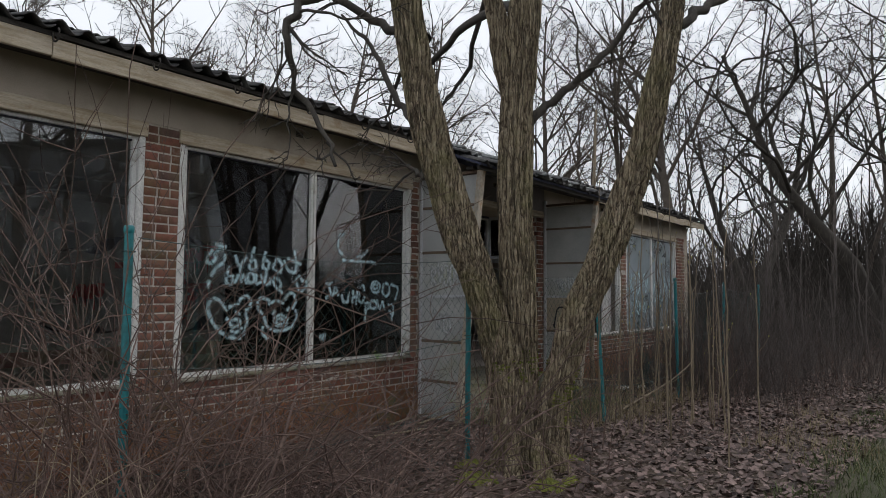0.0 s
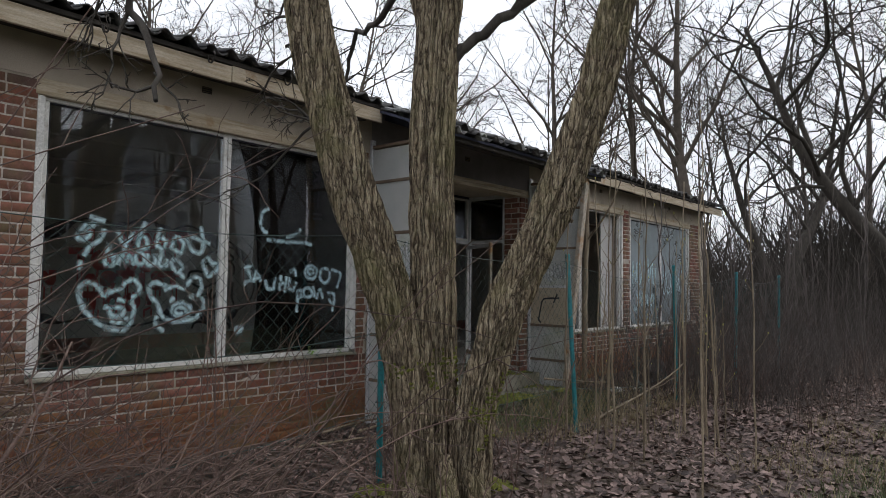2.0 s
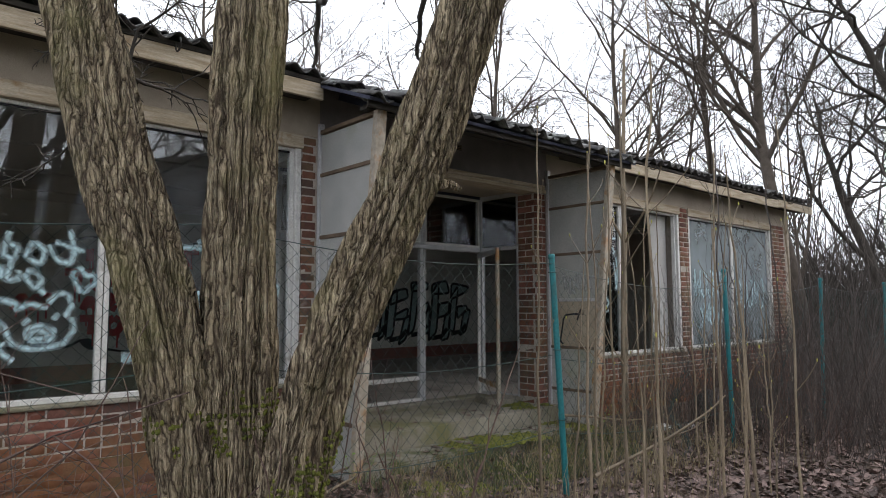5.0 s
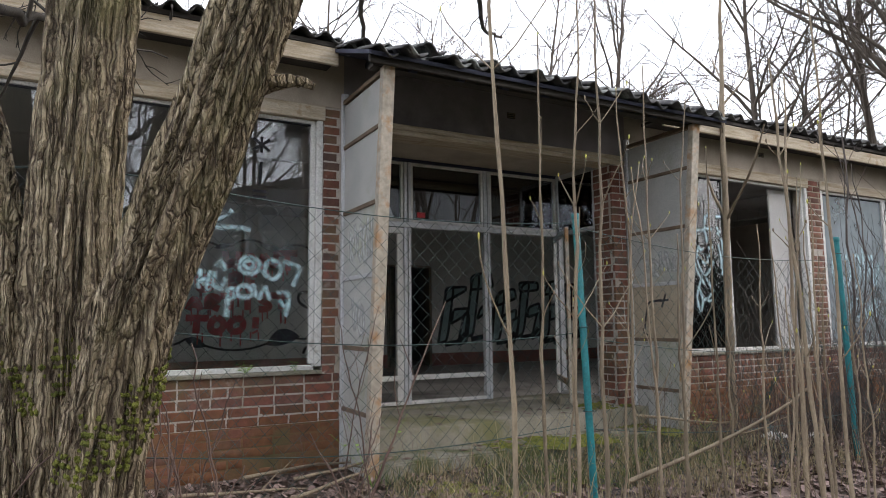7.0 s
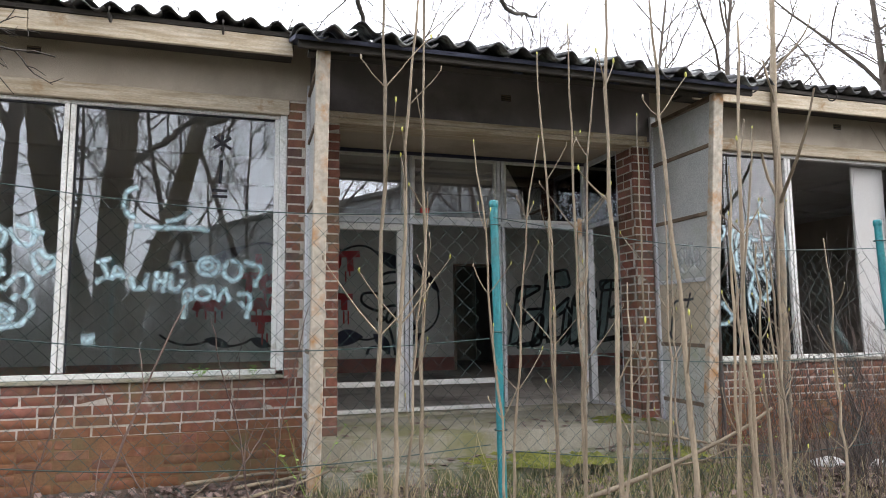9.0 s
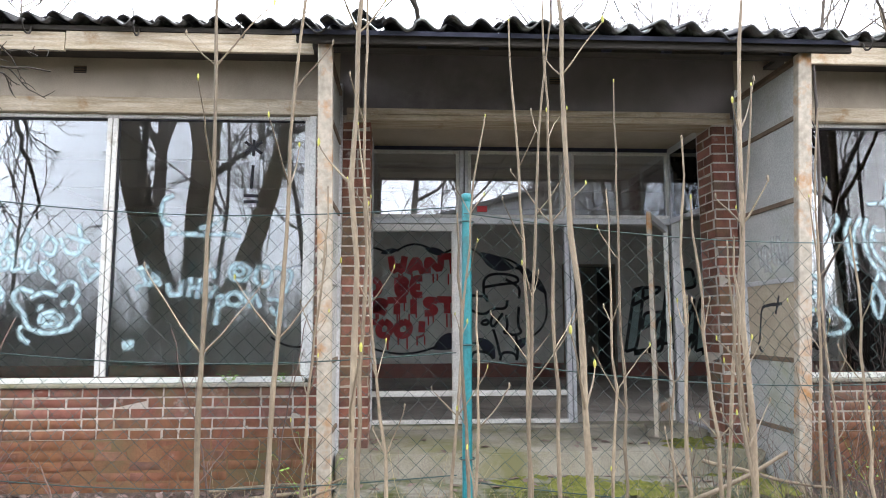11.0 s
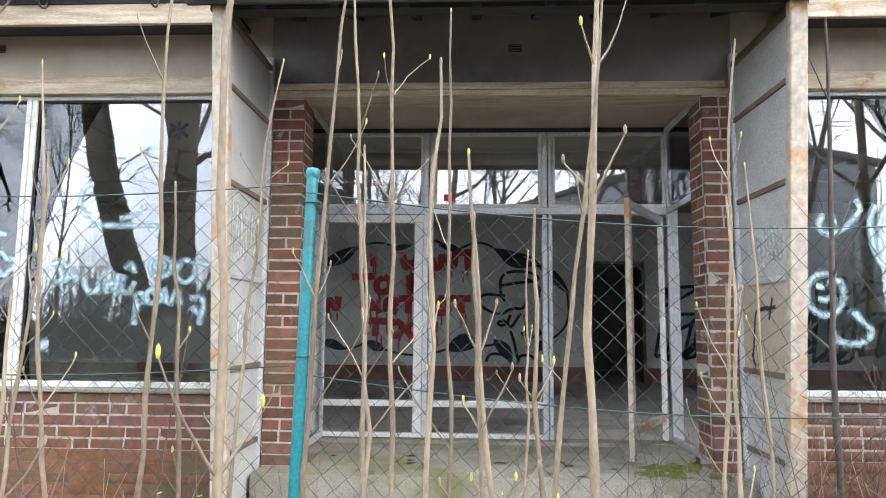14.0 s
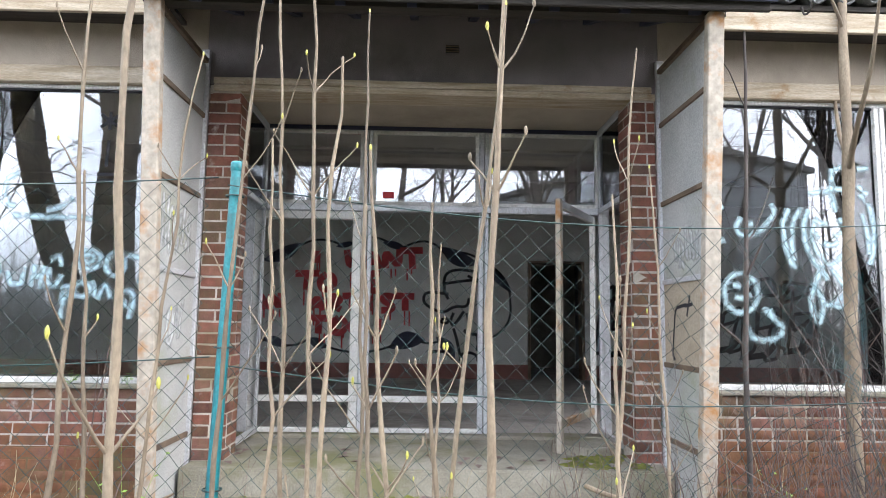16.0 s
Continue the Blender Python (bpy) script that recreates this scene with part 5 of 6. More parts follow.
def moss_pad(name, label, centre, radius, height, seed, squash=1.0, group="moss"):
    """A low cushion of moss with tufted relief."""
    n = 26
    V, F = [(centre[0], centre[1], centre[2] + height)], []
    for r in range(1, 12):
        for k in range(n):
            a = 2 * math.pi * k / n
            e = 1 + 0.7 * noise.noise((math.cos(a) * 2.5 + seed * 3, math.sin(a) * 2.5, seed))
            f = r / 11
            x, y = centre[0] + radius * f * e * math.cos(a) * squash, centre[1] + radius * f * e * math.sin(a)
            V.append((x, y, centre[2] + height * (1 - f ** 2) + 0.02 * noise.noise((x * 22, y * 22, seed)) + 0.012 * noise.noise((x * 60, y * 60, seed)) - 0.01 * (r == 11)))
    for r in range(10):
        for k in range(n):
            b = 1 + r * n
            F.append((b + k, b + n + k, b + n + (k + 1) % n, b + (k + 1) % n))
    for k in range(0, n):
        F.append((0, 1 + k, 1 + (k + 1) % n, 0))
    me = bpy.data.meshes.new(name)
    me.from_pydata([tuple(map(float, v)) for v in V], [], [f if f[0] != f[3] else f[:3] for f in F])
    me.materials.append(moss_mat)
    me.polygons.foreach_set("use_smooth", [True] * len(me.polygons))
    return tagged(new(name, me), label, "moss", group)


rng = np.random.default_rng(4)
for k in range(16):
    moss_pad("moss_cushion", "green moss cushion on the concrete step", (rng.choice((-5.5 + 0.06, -5.06)) - rng.uniform(0.02, 0.35), rng.uniform(7.25, 10.3), 0.115), rng.uniform(0.10, 0.24), 0.02, k)
for k in range(7):
    moss_pad("moss_cushion", "green moss cushion on the landing beside the pier", (rng.uniform(-6.1, -5.6), rng.uniform(9.75, 10.3), FLOOR_Z - 0.008), rng.uniform(0.07, 0.16), 0.02, k + 30)
for k in range(40):
    x, y = rng.uniform(-5.0, -4.0), rng.uniform(7.1, 10.6)
    moss_pad("moss_cushion", "moss cushion on the soil before the steps", (x, y, ground_z(x, y) - 0.01), rng.uniform(0.10, 0.3), 0.035, k + 60)
for k in range(8):
    a = rng.uniform(0, 6.28)
    x, y = BX + 0.48 * math.cos(a), BY + 0.48 * math.sin(a)
    moss_pad("moss_cushion", "moss cushion at the foot of the tree", (x, y, ground_z(x, y) - 0.01), rng.uniform(0.10, 0.2), 0.05, k + 90)
# moss growing in the fork: fine tufts seated on the bark
seats = []
for ob in robinia.children:
    if ob.name.startswith(("stem", "root")):
        for v in ob.data.vertices:
            c = v.co
            if 0.5 < c.z < 1.3 and c.x > BX - 0.2 and noise.noise(c * 2.6) + 0.35 * noise.noise(c * 13) > 0.42 - 0.40 * smooth01(c.z, 0.6, 0.95) + 0.6 * smooth01(c.z, 1.0, 1.3):
                seats.append(c.copy())
rng.shuffle(seats)
bm = bmesh.new()
for c in seats[:1100]:
    bmesh.ops.create_icosphere(bm, subdivisions=1, radius=rng.uniform(0.004, 0.010), matrix=Matrix.Translation(c) @ Matrix.Diagonal((1, 1, 1.5, 1)))
for v in bm.verts:
    v.co += Vector(noise.noise_vector(v.co * 90)) * 0.006
tagged(part("moss", bm, moss_mat, robinia, "yellow-green moss in the fork", smooth=True), kind="stuff")

# ---- background wood ----
oak_levels = ((13, 0.60, 1.0, 0.20, 0.05, 9, 0.035), (6, 0.55, 0.85, 0.24, 0.03, 7, 0.016), (5, 0.5, 0.8, 0.26, 0.01, 5, 0.010), (4, 0.5, 0.8, 0.25, 0.0, 3, 0.007))
oak = bare_tree("oak_tree", "old dark gnarled oak, bare, with spreading crooked boughs", 21, 10.5, 0.36, (0.02, 0.0), oak_levels, (branch_mat, branch_mat), stems=2, wander=0.10, group="")
oak.matrix_basis = pose(-6.0, 27.0, 0)
oak_b = copy_thing(oak, pose(-1.6, 24.0, 0, 0, 0, 140))
ash = bare_tree("bare_tree", "slim bare woodland tree with fine twigs", 31, 13.0, 0.21)
ash.matrix_basis = pose(-17.3, 19.9, 0)
slim = bare_tree("bare_tree", "young bare tree with upright branches", 32, 9.5, 0.075, levels=((18, 0.34, 0.55, 0.11, 0.10, 5, 0.018), (5, 0.5, 0.6, 0.14, 0.05, 4, 0.011), (4, 0.5, 0.6, 0.17, 0.03, 3, 0.008), (2, 0.5, 0.6, 0.2, 0.0, 2, 0.006)))
slim.matrix_basis = pose(-7.8, 24.3, 0)
tall = bare_tree("bare_tree", "tall bare forked tree with dense twigs", 33, 15.0, 0.17, stems=2)
tall.matrix_basis = pose(-11.5, 33.0, 0)
birch = bare_tree("bare_tree", "bare tree with arching hanging twigs", 34, 11.0, 0.10, levels=((16, 0.36, 0.7, 0.13, 0.0, 6, 0.02), (7, 0.5, 0.8, 0.15, -0.06, 4, 0.011), (5, 0.5, 0.7, 0.17, -0.12, 3, 0.008), (2, 0.5, 0.7, 0.2, -0.15, 2, 0.006)))
birch.matrix_basis = pose(-20.0, 11.5, 0)
kinds = [ash, slim, tall, birch]
rng = np.random.default_rng(2)
spots = [(-12.2, 21.0), (-20.5, 18.2), (-19.5, 15.5), (-18.5, 26), (-23, 31), (-14, 24), (-13, 29), (-9.5, 22.5), (-9.8, 29), (-6.6, 21.3), (-3.9, 33), (2.5, 33), (-7.2, 36), (-2.6, 38), (-16, 37), (-24, 22), (-26, 14), (-28, 6), (-22, 3), (-20, -3), (-21, 8),
         (11, 1), (12, 10), (9.5, 15), (16, 5), (15, 13), (13, 18), (9, -4), (5.5, 20), (8, 13.2), (7.2, 17), (10, 7.6), (8.5, 3.6),
         (7.6, 9.8), (9.2, 12.2), (8.8, 5.8), (7.4, 0.8), (11.5, 14.5), (12.5, 7), (11.8, 4), (13.5, 2), (14, 9.5), (10.5, 17.5)]
for i, (x, y) in enumerate(spots):
    s = rng.uniform(0.8, 1.2)
    t = copy_thing(kinds[(i * 3 + int(rng.integers(0, 2))) % 4], pose(0, 0, 0))
    t.matrix_basis = pose(x, y, ground_z(x, y) - 0.1, 0, 0, rng.uniform(0, 360)) @ Matrix.Scale(s, 4)

# ---- apartment house behind the walk ----
house = thing("apartment_building", "rendered apartment block with rows of windows, shade side painted in as grey", "building")
house.matrix_basis = pose(27, 16.3, 0, 0, 0, math.degrees(math.atan2(-5.5, 10)))
part("wall", boxes((-9, 40, 0, 10, -1, 9.6)), shaded_house_mat, house)
part("roof", soften(boxes((-9.3, 40.3, -0.3, 10.3, 9.6, 9.95)), 0.05), tile_mat, house)
for r in range(3):
    for c in range(15):
        wx, wz = -7.5 + c * 3.1, 0.9 + r * 3.0
        w = part("window", boxes((wx, wx + 1.5, -0.02, 0.06, wz, wz + 1.5)), house_glass_mat, house)
        part("frame", boxes((wx - 0.06, wx + 1.56, -0.05, -0.021, wz - 0.08, wz - 0.001), (wx - 0.06, wx + 1.56, -0.05, -0.021, wz + 1.501, wz + 1.56), (wx + 0.72, wx + 0.78, -0.05, -0.021, wz, wz + 1.5)), frame_mat, w)

# ---- fence ----
FENCE_X = -3.58
POSTS = [(-3.62, 1.95, 2.0, -0.02, 0.0), (-3.60, 5.15, 2.02, 0.0, 0.0), (-3.62, 7.92, 1.94, -0.065, 0.005), (-3.56, 10.75, 1.92, 0.0, -0.02), (-3.56, 13.55, 1.9, 0.02, 0.0), (-3.55, 16.3, 1.9, 0.0, 0.03)]
for x, y, top, lx, ly in POSTS:
    post = thing("fence_post", "teal-green plastic-coated steel fence post, leaning slightly", "fence post", "fence posts")
    gz = ground_z(x, y)
    base = np.array((x - lx * 2, y - ly * 4, gz - 0.1))
    tip = np.array((x, y, top))
    v, f = tube_arrays([(np.linspace(base, tip, 6), np.full(6, 0.024))], 14)
    quads("tube", v, f, post_mat, post)
    v, f = tube_arrays([(np.array([tip + (0, 0, -0.035), tip + (0, 0, -0.03), tip + (0, 0, 0.0), tip + (0, 0, 0.008), tip + (0, 0, 0.010)]), np.array([0.025, 0.028, 0.028, 0.022, 0.001]))], 14)
    quads("cap", v, f, post_mat, post)
    for h in (0.35, 0.62, 0.93):
        q = base + (tip - base) * h
        v, f = tube_arrays([(np.array([q + (0.036 * math.cos(a), 0.036 * math.sin(a), 0) for a in np.linspace(0, 2 * math.pi, 13)]), np.full(13, 0.0035))], 4)
        quads("tie_wire", v, f, wire_mat, post)


def fence_sheet(y0, y1, crumple, top0, top1, seed):
    """Chain-link netting: zigzag wires hooked into one another, sagging where it has come loose."""
    net = thing("fence_netting", "green chain-link netting, sagging and torn" if crumple > 0.02 else "green chain-link netting between the posts", "fence", "fence netting")
    cell = 0.049
    cols = int((y1 - y0) / cell)
    wires = []
    for c in range(cols):
        pts = []
        y = y0 + (c + 0.5) * cell
        f = (y - y0) / (y1 - y0)
        top = top0 + (top1 - top0) * f - 0.08 * math.sin(math.pi * f)
        rows = int((top - 0.02) / cell)
        for r in range(rows + 1):
            z = top - r * cell
            side = (1 if (r + c) % 2 else -1) * cell * 0.5
            p = np.array((FENCE_X + 0.004 * (1 if r % 2 else -1), y + side, z))
            k = crumple * smooth01(f, 0.35, 0.75) * (0.4 + 1.2 * smooth01(top - z, 0, 0.9))
            nv = noise.noise_vector((y * 2.2, z * 2.2, seed))
            p += np.array((nv.x * 2.2, nv.y, nv.z)) * (0.012 + k)
            p[0] -= 0.5 * k
            pts.append(p)
        wires.append((np.array(pts), np.full(len(pts), 0.0018)))
    tagged(tubes("chain_link", wires, 3, wire_mat, net), kind="stuff")
    for h in (0.02, 0.72, 1.3):
        yy = np.linspace(y0, y1, 30)
        fr = (yy - y0) / (y1 - y0)
        tp = top0 + (top1 - top0) * fr - 0.08 * np.sin(math.pi * fr)
        if h > 0.1:
            tp = tp - h + 0.0 * yy
        tubes("strand_wire", [(np.stack([np.full(30, FENCE_X + 0.008), yy, tp + 0.01], axis=1), np.full(30, 0.0028))], 4, wire_mat, net)
    return net


fence_sheet(1.98, 5.13, 0.0, 1.93, 1.95, 1)
fence_sheet(5.17, 7.86, 0.0, 1.93, 1.86, 2)
fence_sheet(7.90, 10.73, 0.10, 1.83, 1.72, 3)
fence_sheet(10.77, 13.53, 0.06, 1.72, 1.8, 4)
fence_sheet(13.57, 16.28, 0.02, 1.8, 1.8, 5)

# ---- saplings ----


def whip(x, y, height, r0, seed, lean=(0, 0), pairs=4, first=0.45, side=0.14, mat=None, buds=True, group="saplings", label=None, spread=0.75, wob=0.006):
    """A straight young shoot with paired side twigs and swollen buds."""
    rng = np.random.default_rng(seed)
    s = thing("sapling", label or "straight pale-brown young shoot with opposite twigs and buds", "sapling", group)
    g = ground_z(x, y) - 0.04
    n = 16
    t = np.linspace(0, 1, n)
    pts = np.stack([x + lean[0] * t ** 1.3 + np.cumsum(rng.normal(0, wob, n)), y + lean[1] * t ** 1.3 + np.cumsum(rng.normal(0, wob, n)), g + height * t], axis=1)
    rad = r0 * (1 - 0.62 * t)
    mat = mat or whip_mat
    for k in range(3, n - 1, 2):     # thickened nodes
        rad[k] *= 1.25
    tubes("stem", [(pts, rad)], 8, mat, s)
    tw, tips = [], [pts[-1]]
    az = rng.uniform(0, math.pi)
    for k in range(pairs):
        f = first + (0.95 - first) * k / max(1, pairs)
        i = min(n - 2, int(f * (n - 1)))
        az += math.pi / 2 + rng.normal(0, 0.3)
        for sgn in (0, math.pi):
            if rng.random() < 0.3:
                continue
            a = az + sgn
            ln = height * side * rng.uniform(0.4, 1.1) * (1.15 - f * 0.6)
            d = (math.cos(a) * math.sin(spread), math.sin(a) * math.sin(spread), math.cos(spread))
            q = bend(rng, pts[i], d, ln, 6, 0.07, 0.07)
            tw.append((q, np.linspace(rad[i] * 0.5, max(0.0016, rad[i] * 0.2), 7)))
            tips.append(q[-1])
    if tw:
        for q in tw:
            tubes("twig", [q], 5, mat, s)
    if buds:
        for p in tips:
            b = max(0.004, r0 * 0.55)
            v, f = tube_arrays([(np.array([p + (0, 0, -0.004), p + (0, 0, b), p + (0, 0, 2.4 * b), p + (0, 0, 3.2 * b)]), np.array([b * 0.4, b * 0.8, b * 0.6, 0.0006]))], 6)
            quads("bud", v, f, bud_mat if rng.random() < 0.55 else mat, s)
    return s


near = [(-2.72, 8.88, 2.75, 0.017, (0.0, 0.06), 3), (-2.13, 8.12, 2.5, 0.015, (-0.04, -0.06), 4), (-3.40, 8.20, 2.75, 0.013, (0, -0.1), 3), (-3.32, 8.32, 2.9, 0.013, (0.05, -0.05), 3), (-2.35, 8.47, 1.85, 0.010, (0, 0.03), 2), (-2.24, 8.63, 1.5, 0.009, (0.0, -0.04), 3),
        (-2.9, 8.05, 2.5, 0.011, (0, 0.10), 4), (-3.1, 7.75, 2.1, 0.010, (0.05, 0.12), 4), (-2.6, 7.55, 1.9, 0.009, (0, -0.08), 4), (-2.69, 7.10, 2.8, 0.013, (0, 0.05), 3), (-1.65, 7.52, 2.5, 0.010, (-0.05, 0.02), 3), (-2.38, 7.01, 2.7, 0.012, (0, 0.0), 3), (-1.55, 5.98, 2.55, 0.0095, (0, -0.04), 2), (-3.34, 7.41, 2.9, 0.014, (0.02, 0.0), 3),
        (-3.0, 9.3, 2.2, 0.010, (0, 0.08), 4), (-2.5, 9.15, 1.6, 0.009, (0.03, 0.02), 4), (-3.3, 9.6, 1.9, 0.010, (0, -0.08), 4), (-2.9, 7.2, 1.7, 0.009, (0.02, 0.1), 4), (-3.15, 8.75, 1.55, 0.009, (0, 0.05), 4), (-2.05, 7.75, 1.3, 0.008, (0, 0.05), 3), (-2.6, 8.32, 1.7, 0.009, (0.02, -0.04), 3), (-3.0, 8.5, 2.3, 0.010, (0.0, 0.02), 2)]
for k, (x, y, h, r, ln, n) in enumerate(near):
    whip(x, y, h, r * 0.78, 300 + k, ln, n, wob=0.007)
for k, (x, y, h, ln) in enumerate((
    (-2.45, 8.68, 1.68, (0.0, -0.09)),
    (-2.5, 8.8, 1.55, (0.0, -0.1)),
    (-2.7, 8.74, 2.16, (0.0, 0.21)),
    (-2.7, 7.85, 1.6, (0.0, -0.06)),
)):
    whip(x, y, h, 0.0085, 340 + k, ln, 2, 0.55, 0.10)
# darker saplings by the house
whip(-5.45, 10.93, 3.6, 0.022, 401, (0.02, 0.05), 5, 0.35, 0.25, whip_dark_mat, False, "wall saplings", "thin dark sapling against the wind screen")
whip(-5.40, 11.62, 5.2, 0.048, 402, (0.1, 0.05), 5, 0.5, 0.3, whip_mat, False, "wall saplings", "stout grey-brown sapling before the shop window")
rng = np.random.default_rng(9)
k = 0
while k < 46:
    x, y = rng.uniform(-4.9, -0.9), rng.uniform(11.6, 20)
    if x > -2.6 - 0.12 * (y - 10) and y < 14:
        x -= 1.6
    h = rng.uniform(1.8, 4.6)
    whip(x, y, h, 0.003 + 0.0026 * h, 500 + k, (rng.normal(0, 0.12), rng.normal(0, 0.12)), 5, 0.3, 0.24, whip_dark_mat, False, "thicket saplings", "slender grey-brown sapling in the thicket", 0.6, 0.025)
    k += 1
for k in range(26):
    a = rng.uniform(0, 6.28)
    x, y = BX + rng.uniform(0.36, 0.62) * math.cos(a), BY + rng.uniform(0.36, 0.62) * math.sin(a)
    whip(x, y, rng.uniform(0.35, 1.1), 0.0048, 640 + k, (rng.normal(0, 0.2), rng.normal(0, 0.2)), 3, 0.3, 0.32, bramble_mat, False, "root suckers", "thin dry sucker at the foot of the tree", 0.6, 0.012)
for k in range(20):
    x, y = rng.uniform(-5.3, -2.4), rng.uniform(2.2, 7.4)
    if abs(x - BX) < 0.5 and abs(y - BY) < 0.6:
        continue
    whip(x, y, rng.uniform(0.5, 1.5), 0.006, 600 + k, (rng.normal(0, 0.15), rng.normal(0, 0.15)), 4, 0.3, 0.32, bramble_mat, False, "low shoots", "thin dry shoot in the leaf litter", 0.6)

# ---- brush, brambles, leaf litter, grass ----


def brush(name, label, spots, hmin, hmax, seed, mat, twigs=3, r=0.0035, lean=0.24):
    rng = np.random.default_rng(seed)
    lines = []
    for x, y in spots:
        h = rng.uniform(hmin, hmax) * (0.8 + 0.7 * noise.noise((x * 0.45, y * 0.45, seed)))
        g = ground_z(x, y)
        p = bend(rng, (x, y, g - 0.02), (rng.normal(0, lean), rng.normal(0, lean), 1), h, 5, 0.12, 0.02)
        rad = np.linspace(r * (0.7 + 0.25 * h), r * 0.3, 6)
        lines.append((p, rad))
        for _ in range(twigs):
            i = int(rng.integers(1, 5))
            q = bend(rng, p[i], side_way(rng, (p[i + 1] - p[i]) / np.linalg.norm(p[i + 1] - p[i]), rng.uniform(0.4, 0.9)), h * rng.uniform(0.15, 0.4), 3, 0.12, 0.05)
            lines.append((q, np.linspace(rad[i] * 0.6, r * 0.22, 4)))
    ob = tubes(name, lines, 3, mat)
    return tagged(ob, label, "undergrowth", kind="stuff")


rng = np.random.default_rng(14)


def scatter(n, x0, x1, y0, y1, keep=lambda x, y: True):
    out = []
    while len(out) < n:
        x, y = rng.uniform(x0, x1), rng.uniform(y0, y1)
        if keep(x, y):
            out.append((x, y))
    return out


def off_path(x, y):
    return x < -1.3 - 0.05 * (y - 8) if y > 7 else x < -1.7


brush("thicket", "dense thicket of thin bare grey-brown stems", scatter(1200, -5.3, 1.0, 11.0, 24, lambda x, y: x < -2.2 + 0.22 * (y - 11)), 0.9, 2.6, 1, whip_dark_mat)
brush("undergrowth", "tangled purplish-brown weeds and shrubs beyond the leaf litter", scatter(1300, -3.4, 4.0, 10.6, 17.5), 0.5, 1.7, 17, whip_dark_mat, 4, 0.0035, 0.45)
brush("thicket", "far brown undergrowth at the edge of the wood", scatter(1500, -9, 9, 18.5, 30), 0.7, 2.2, 2, branch_mat, 3, 0.006)
brush("wood_edge", "dense dark brush at the far edge of the wood", scatter(1900, -16, 16, 27, 40), 2.5, 5.5, 12, branch_mat, 4, 0.020, 0.4)
brush("wood_edge", "tall dark brush deep in the wood", scatter(1000, -18, 16, 36, 54), 5.5, 10.0, 19, branch_mat, 5, 0.030, 0.4)
brush("thicket", "grey bare shrubs beyond the end of the house", scatter(700, -9, 1, 19, 26), 1.5, 3.6, 13, branch_mat, 4, 0.006, 0.2)
brush("thicket", "thin twiggy bare shoots before the end of the house", scatter(300, -4.9, -2.2, 10.7, 15.5), 1.0, 2.6, 29, whip_dark_mat, 6, 0.0042, 0.28)
brush("wood_edge", "dense dark shrubs at the corner of the wood", scatter(800, -7, 5, 33, 41), 4.5, 7.5, 37, branch_mat, 5, 0.032, 0.3)
brush("undergrowth", "thin bare stems standing in the leaf litter", scatter(150, -4.2, -1.9, 9.9, 13.5), 0.5, 1.8, 41, whip_dark_mat, 4, 0.0038, 0.25)
brush("hedge", "dense dark hedge of bare twigs across the meadow", scatter(2300, 8.0, 12.0, -6, 24), 2.2, 3.8, 23, branch_mat, 4, 0.013, 0.3)
brush("undergrowth", "dry shoots and weeds before the house", scatter(260, -5.3, -2.3, 9.5, 12.5), 0.4, 1.5, 3, bramble_mat)
brush("undergrowth", "dry thin stems along the fence", scatter(230, -4.6, -2.6, 6.6, 10.4), 0.2, 0.9, 4, straw_mat, 1, 0.003)
brush("undergrowth", "short dry stems in the leaf litter", scatter(300, -5.5, -2.0, 2.5, 8.0, lambda x, y: (x - BX) ** 2 + (y - BY) ** 2 > 0.3), 0.15, 0.6, 5, bramble_mat, 2, 0.0028)
brush("undergrowth", "old weed stalks at the path's edge", scatter(240, -1.9, 1.6, 7.5, 14, lambda x, y: x > 0.2 and y > 9.5 or x < -1.4), 0.3, 1.0, 6, bramble_mat, 2)


def bramble_patch(label, spots, seed, reach, up=0.0, mat=None, thick=1.0):
    rng = np.random.default_rng(seed)
    lines = []
    for x, y in spots:
        a = rng.uniform(0, 6.28)
        way = (math.cos(a) * 0.7, math.sin(a) * 0.7, rng.uniform(0.5, 1.3) + up)
        p = bend(rng, (x, y, ground_z(x, y) - 0.02), way, rng.uniform(0.6, 1.0) * reach, 12, 0.10, -0.09)
        p[:, 2] = np.maximum(p[:, 2], 0.03)
        lines.append((p, np.linspace(rng.uniform(0.003, 0.0065) * thick, 0.0015, 13)))
        for _ in range(5):
            i = int(rng.integers(2, 11))
            q = bend(rng, p[i], side_way(rng, (p[i + 1] - p[i]) / (np.linalg.norm(p[i + 1] - p[i]) + 1e-9), 0.8), rng.uniform(0.15, 0.6), 4, 0.18, -0.05)
            lines.append((q, np.linspace(0.0026, 0.0009, 5)))
    return tagged(tubes("bramble_thicket", lines, 4, mat or bramble_mat), label, "brambles", kind="stuff")


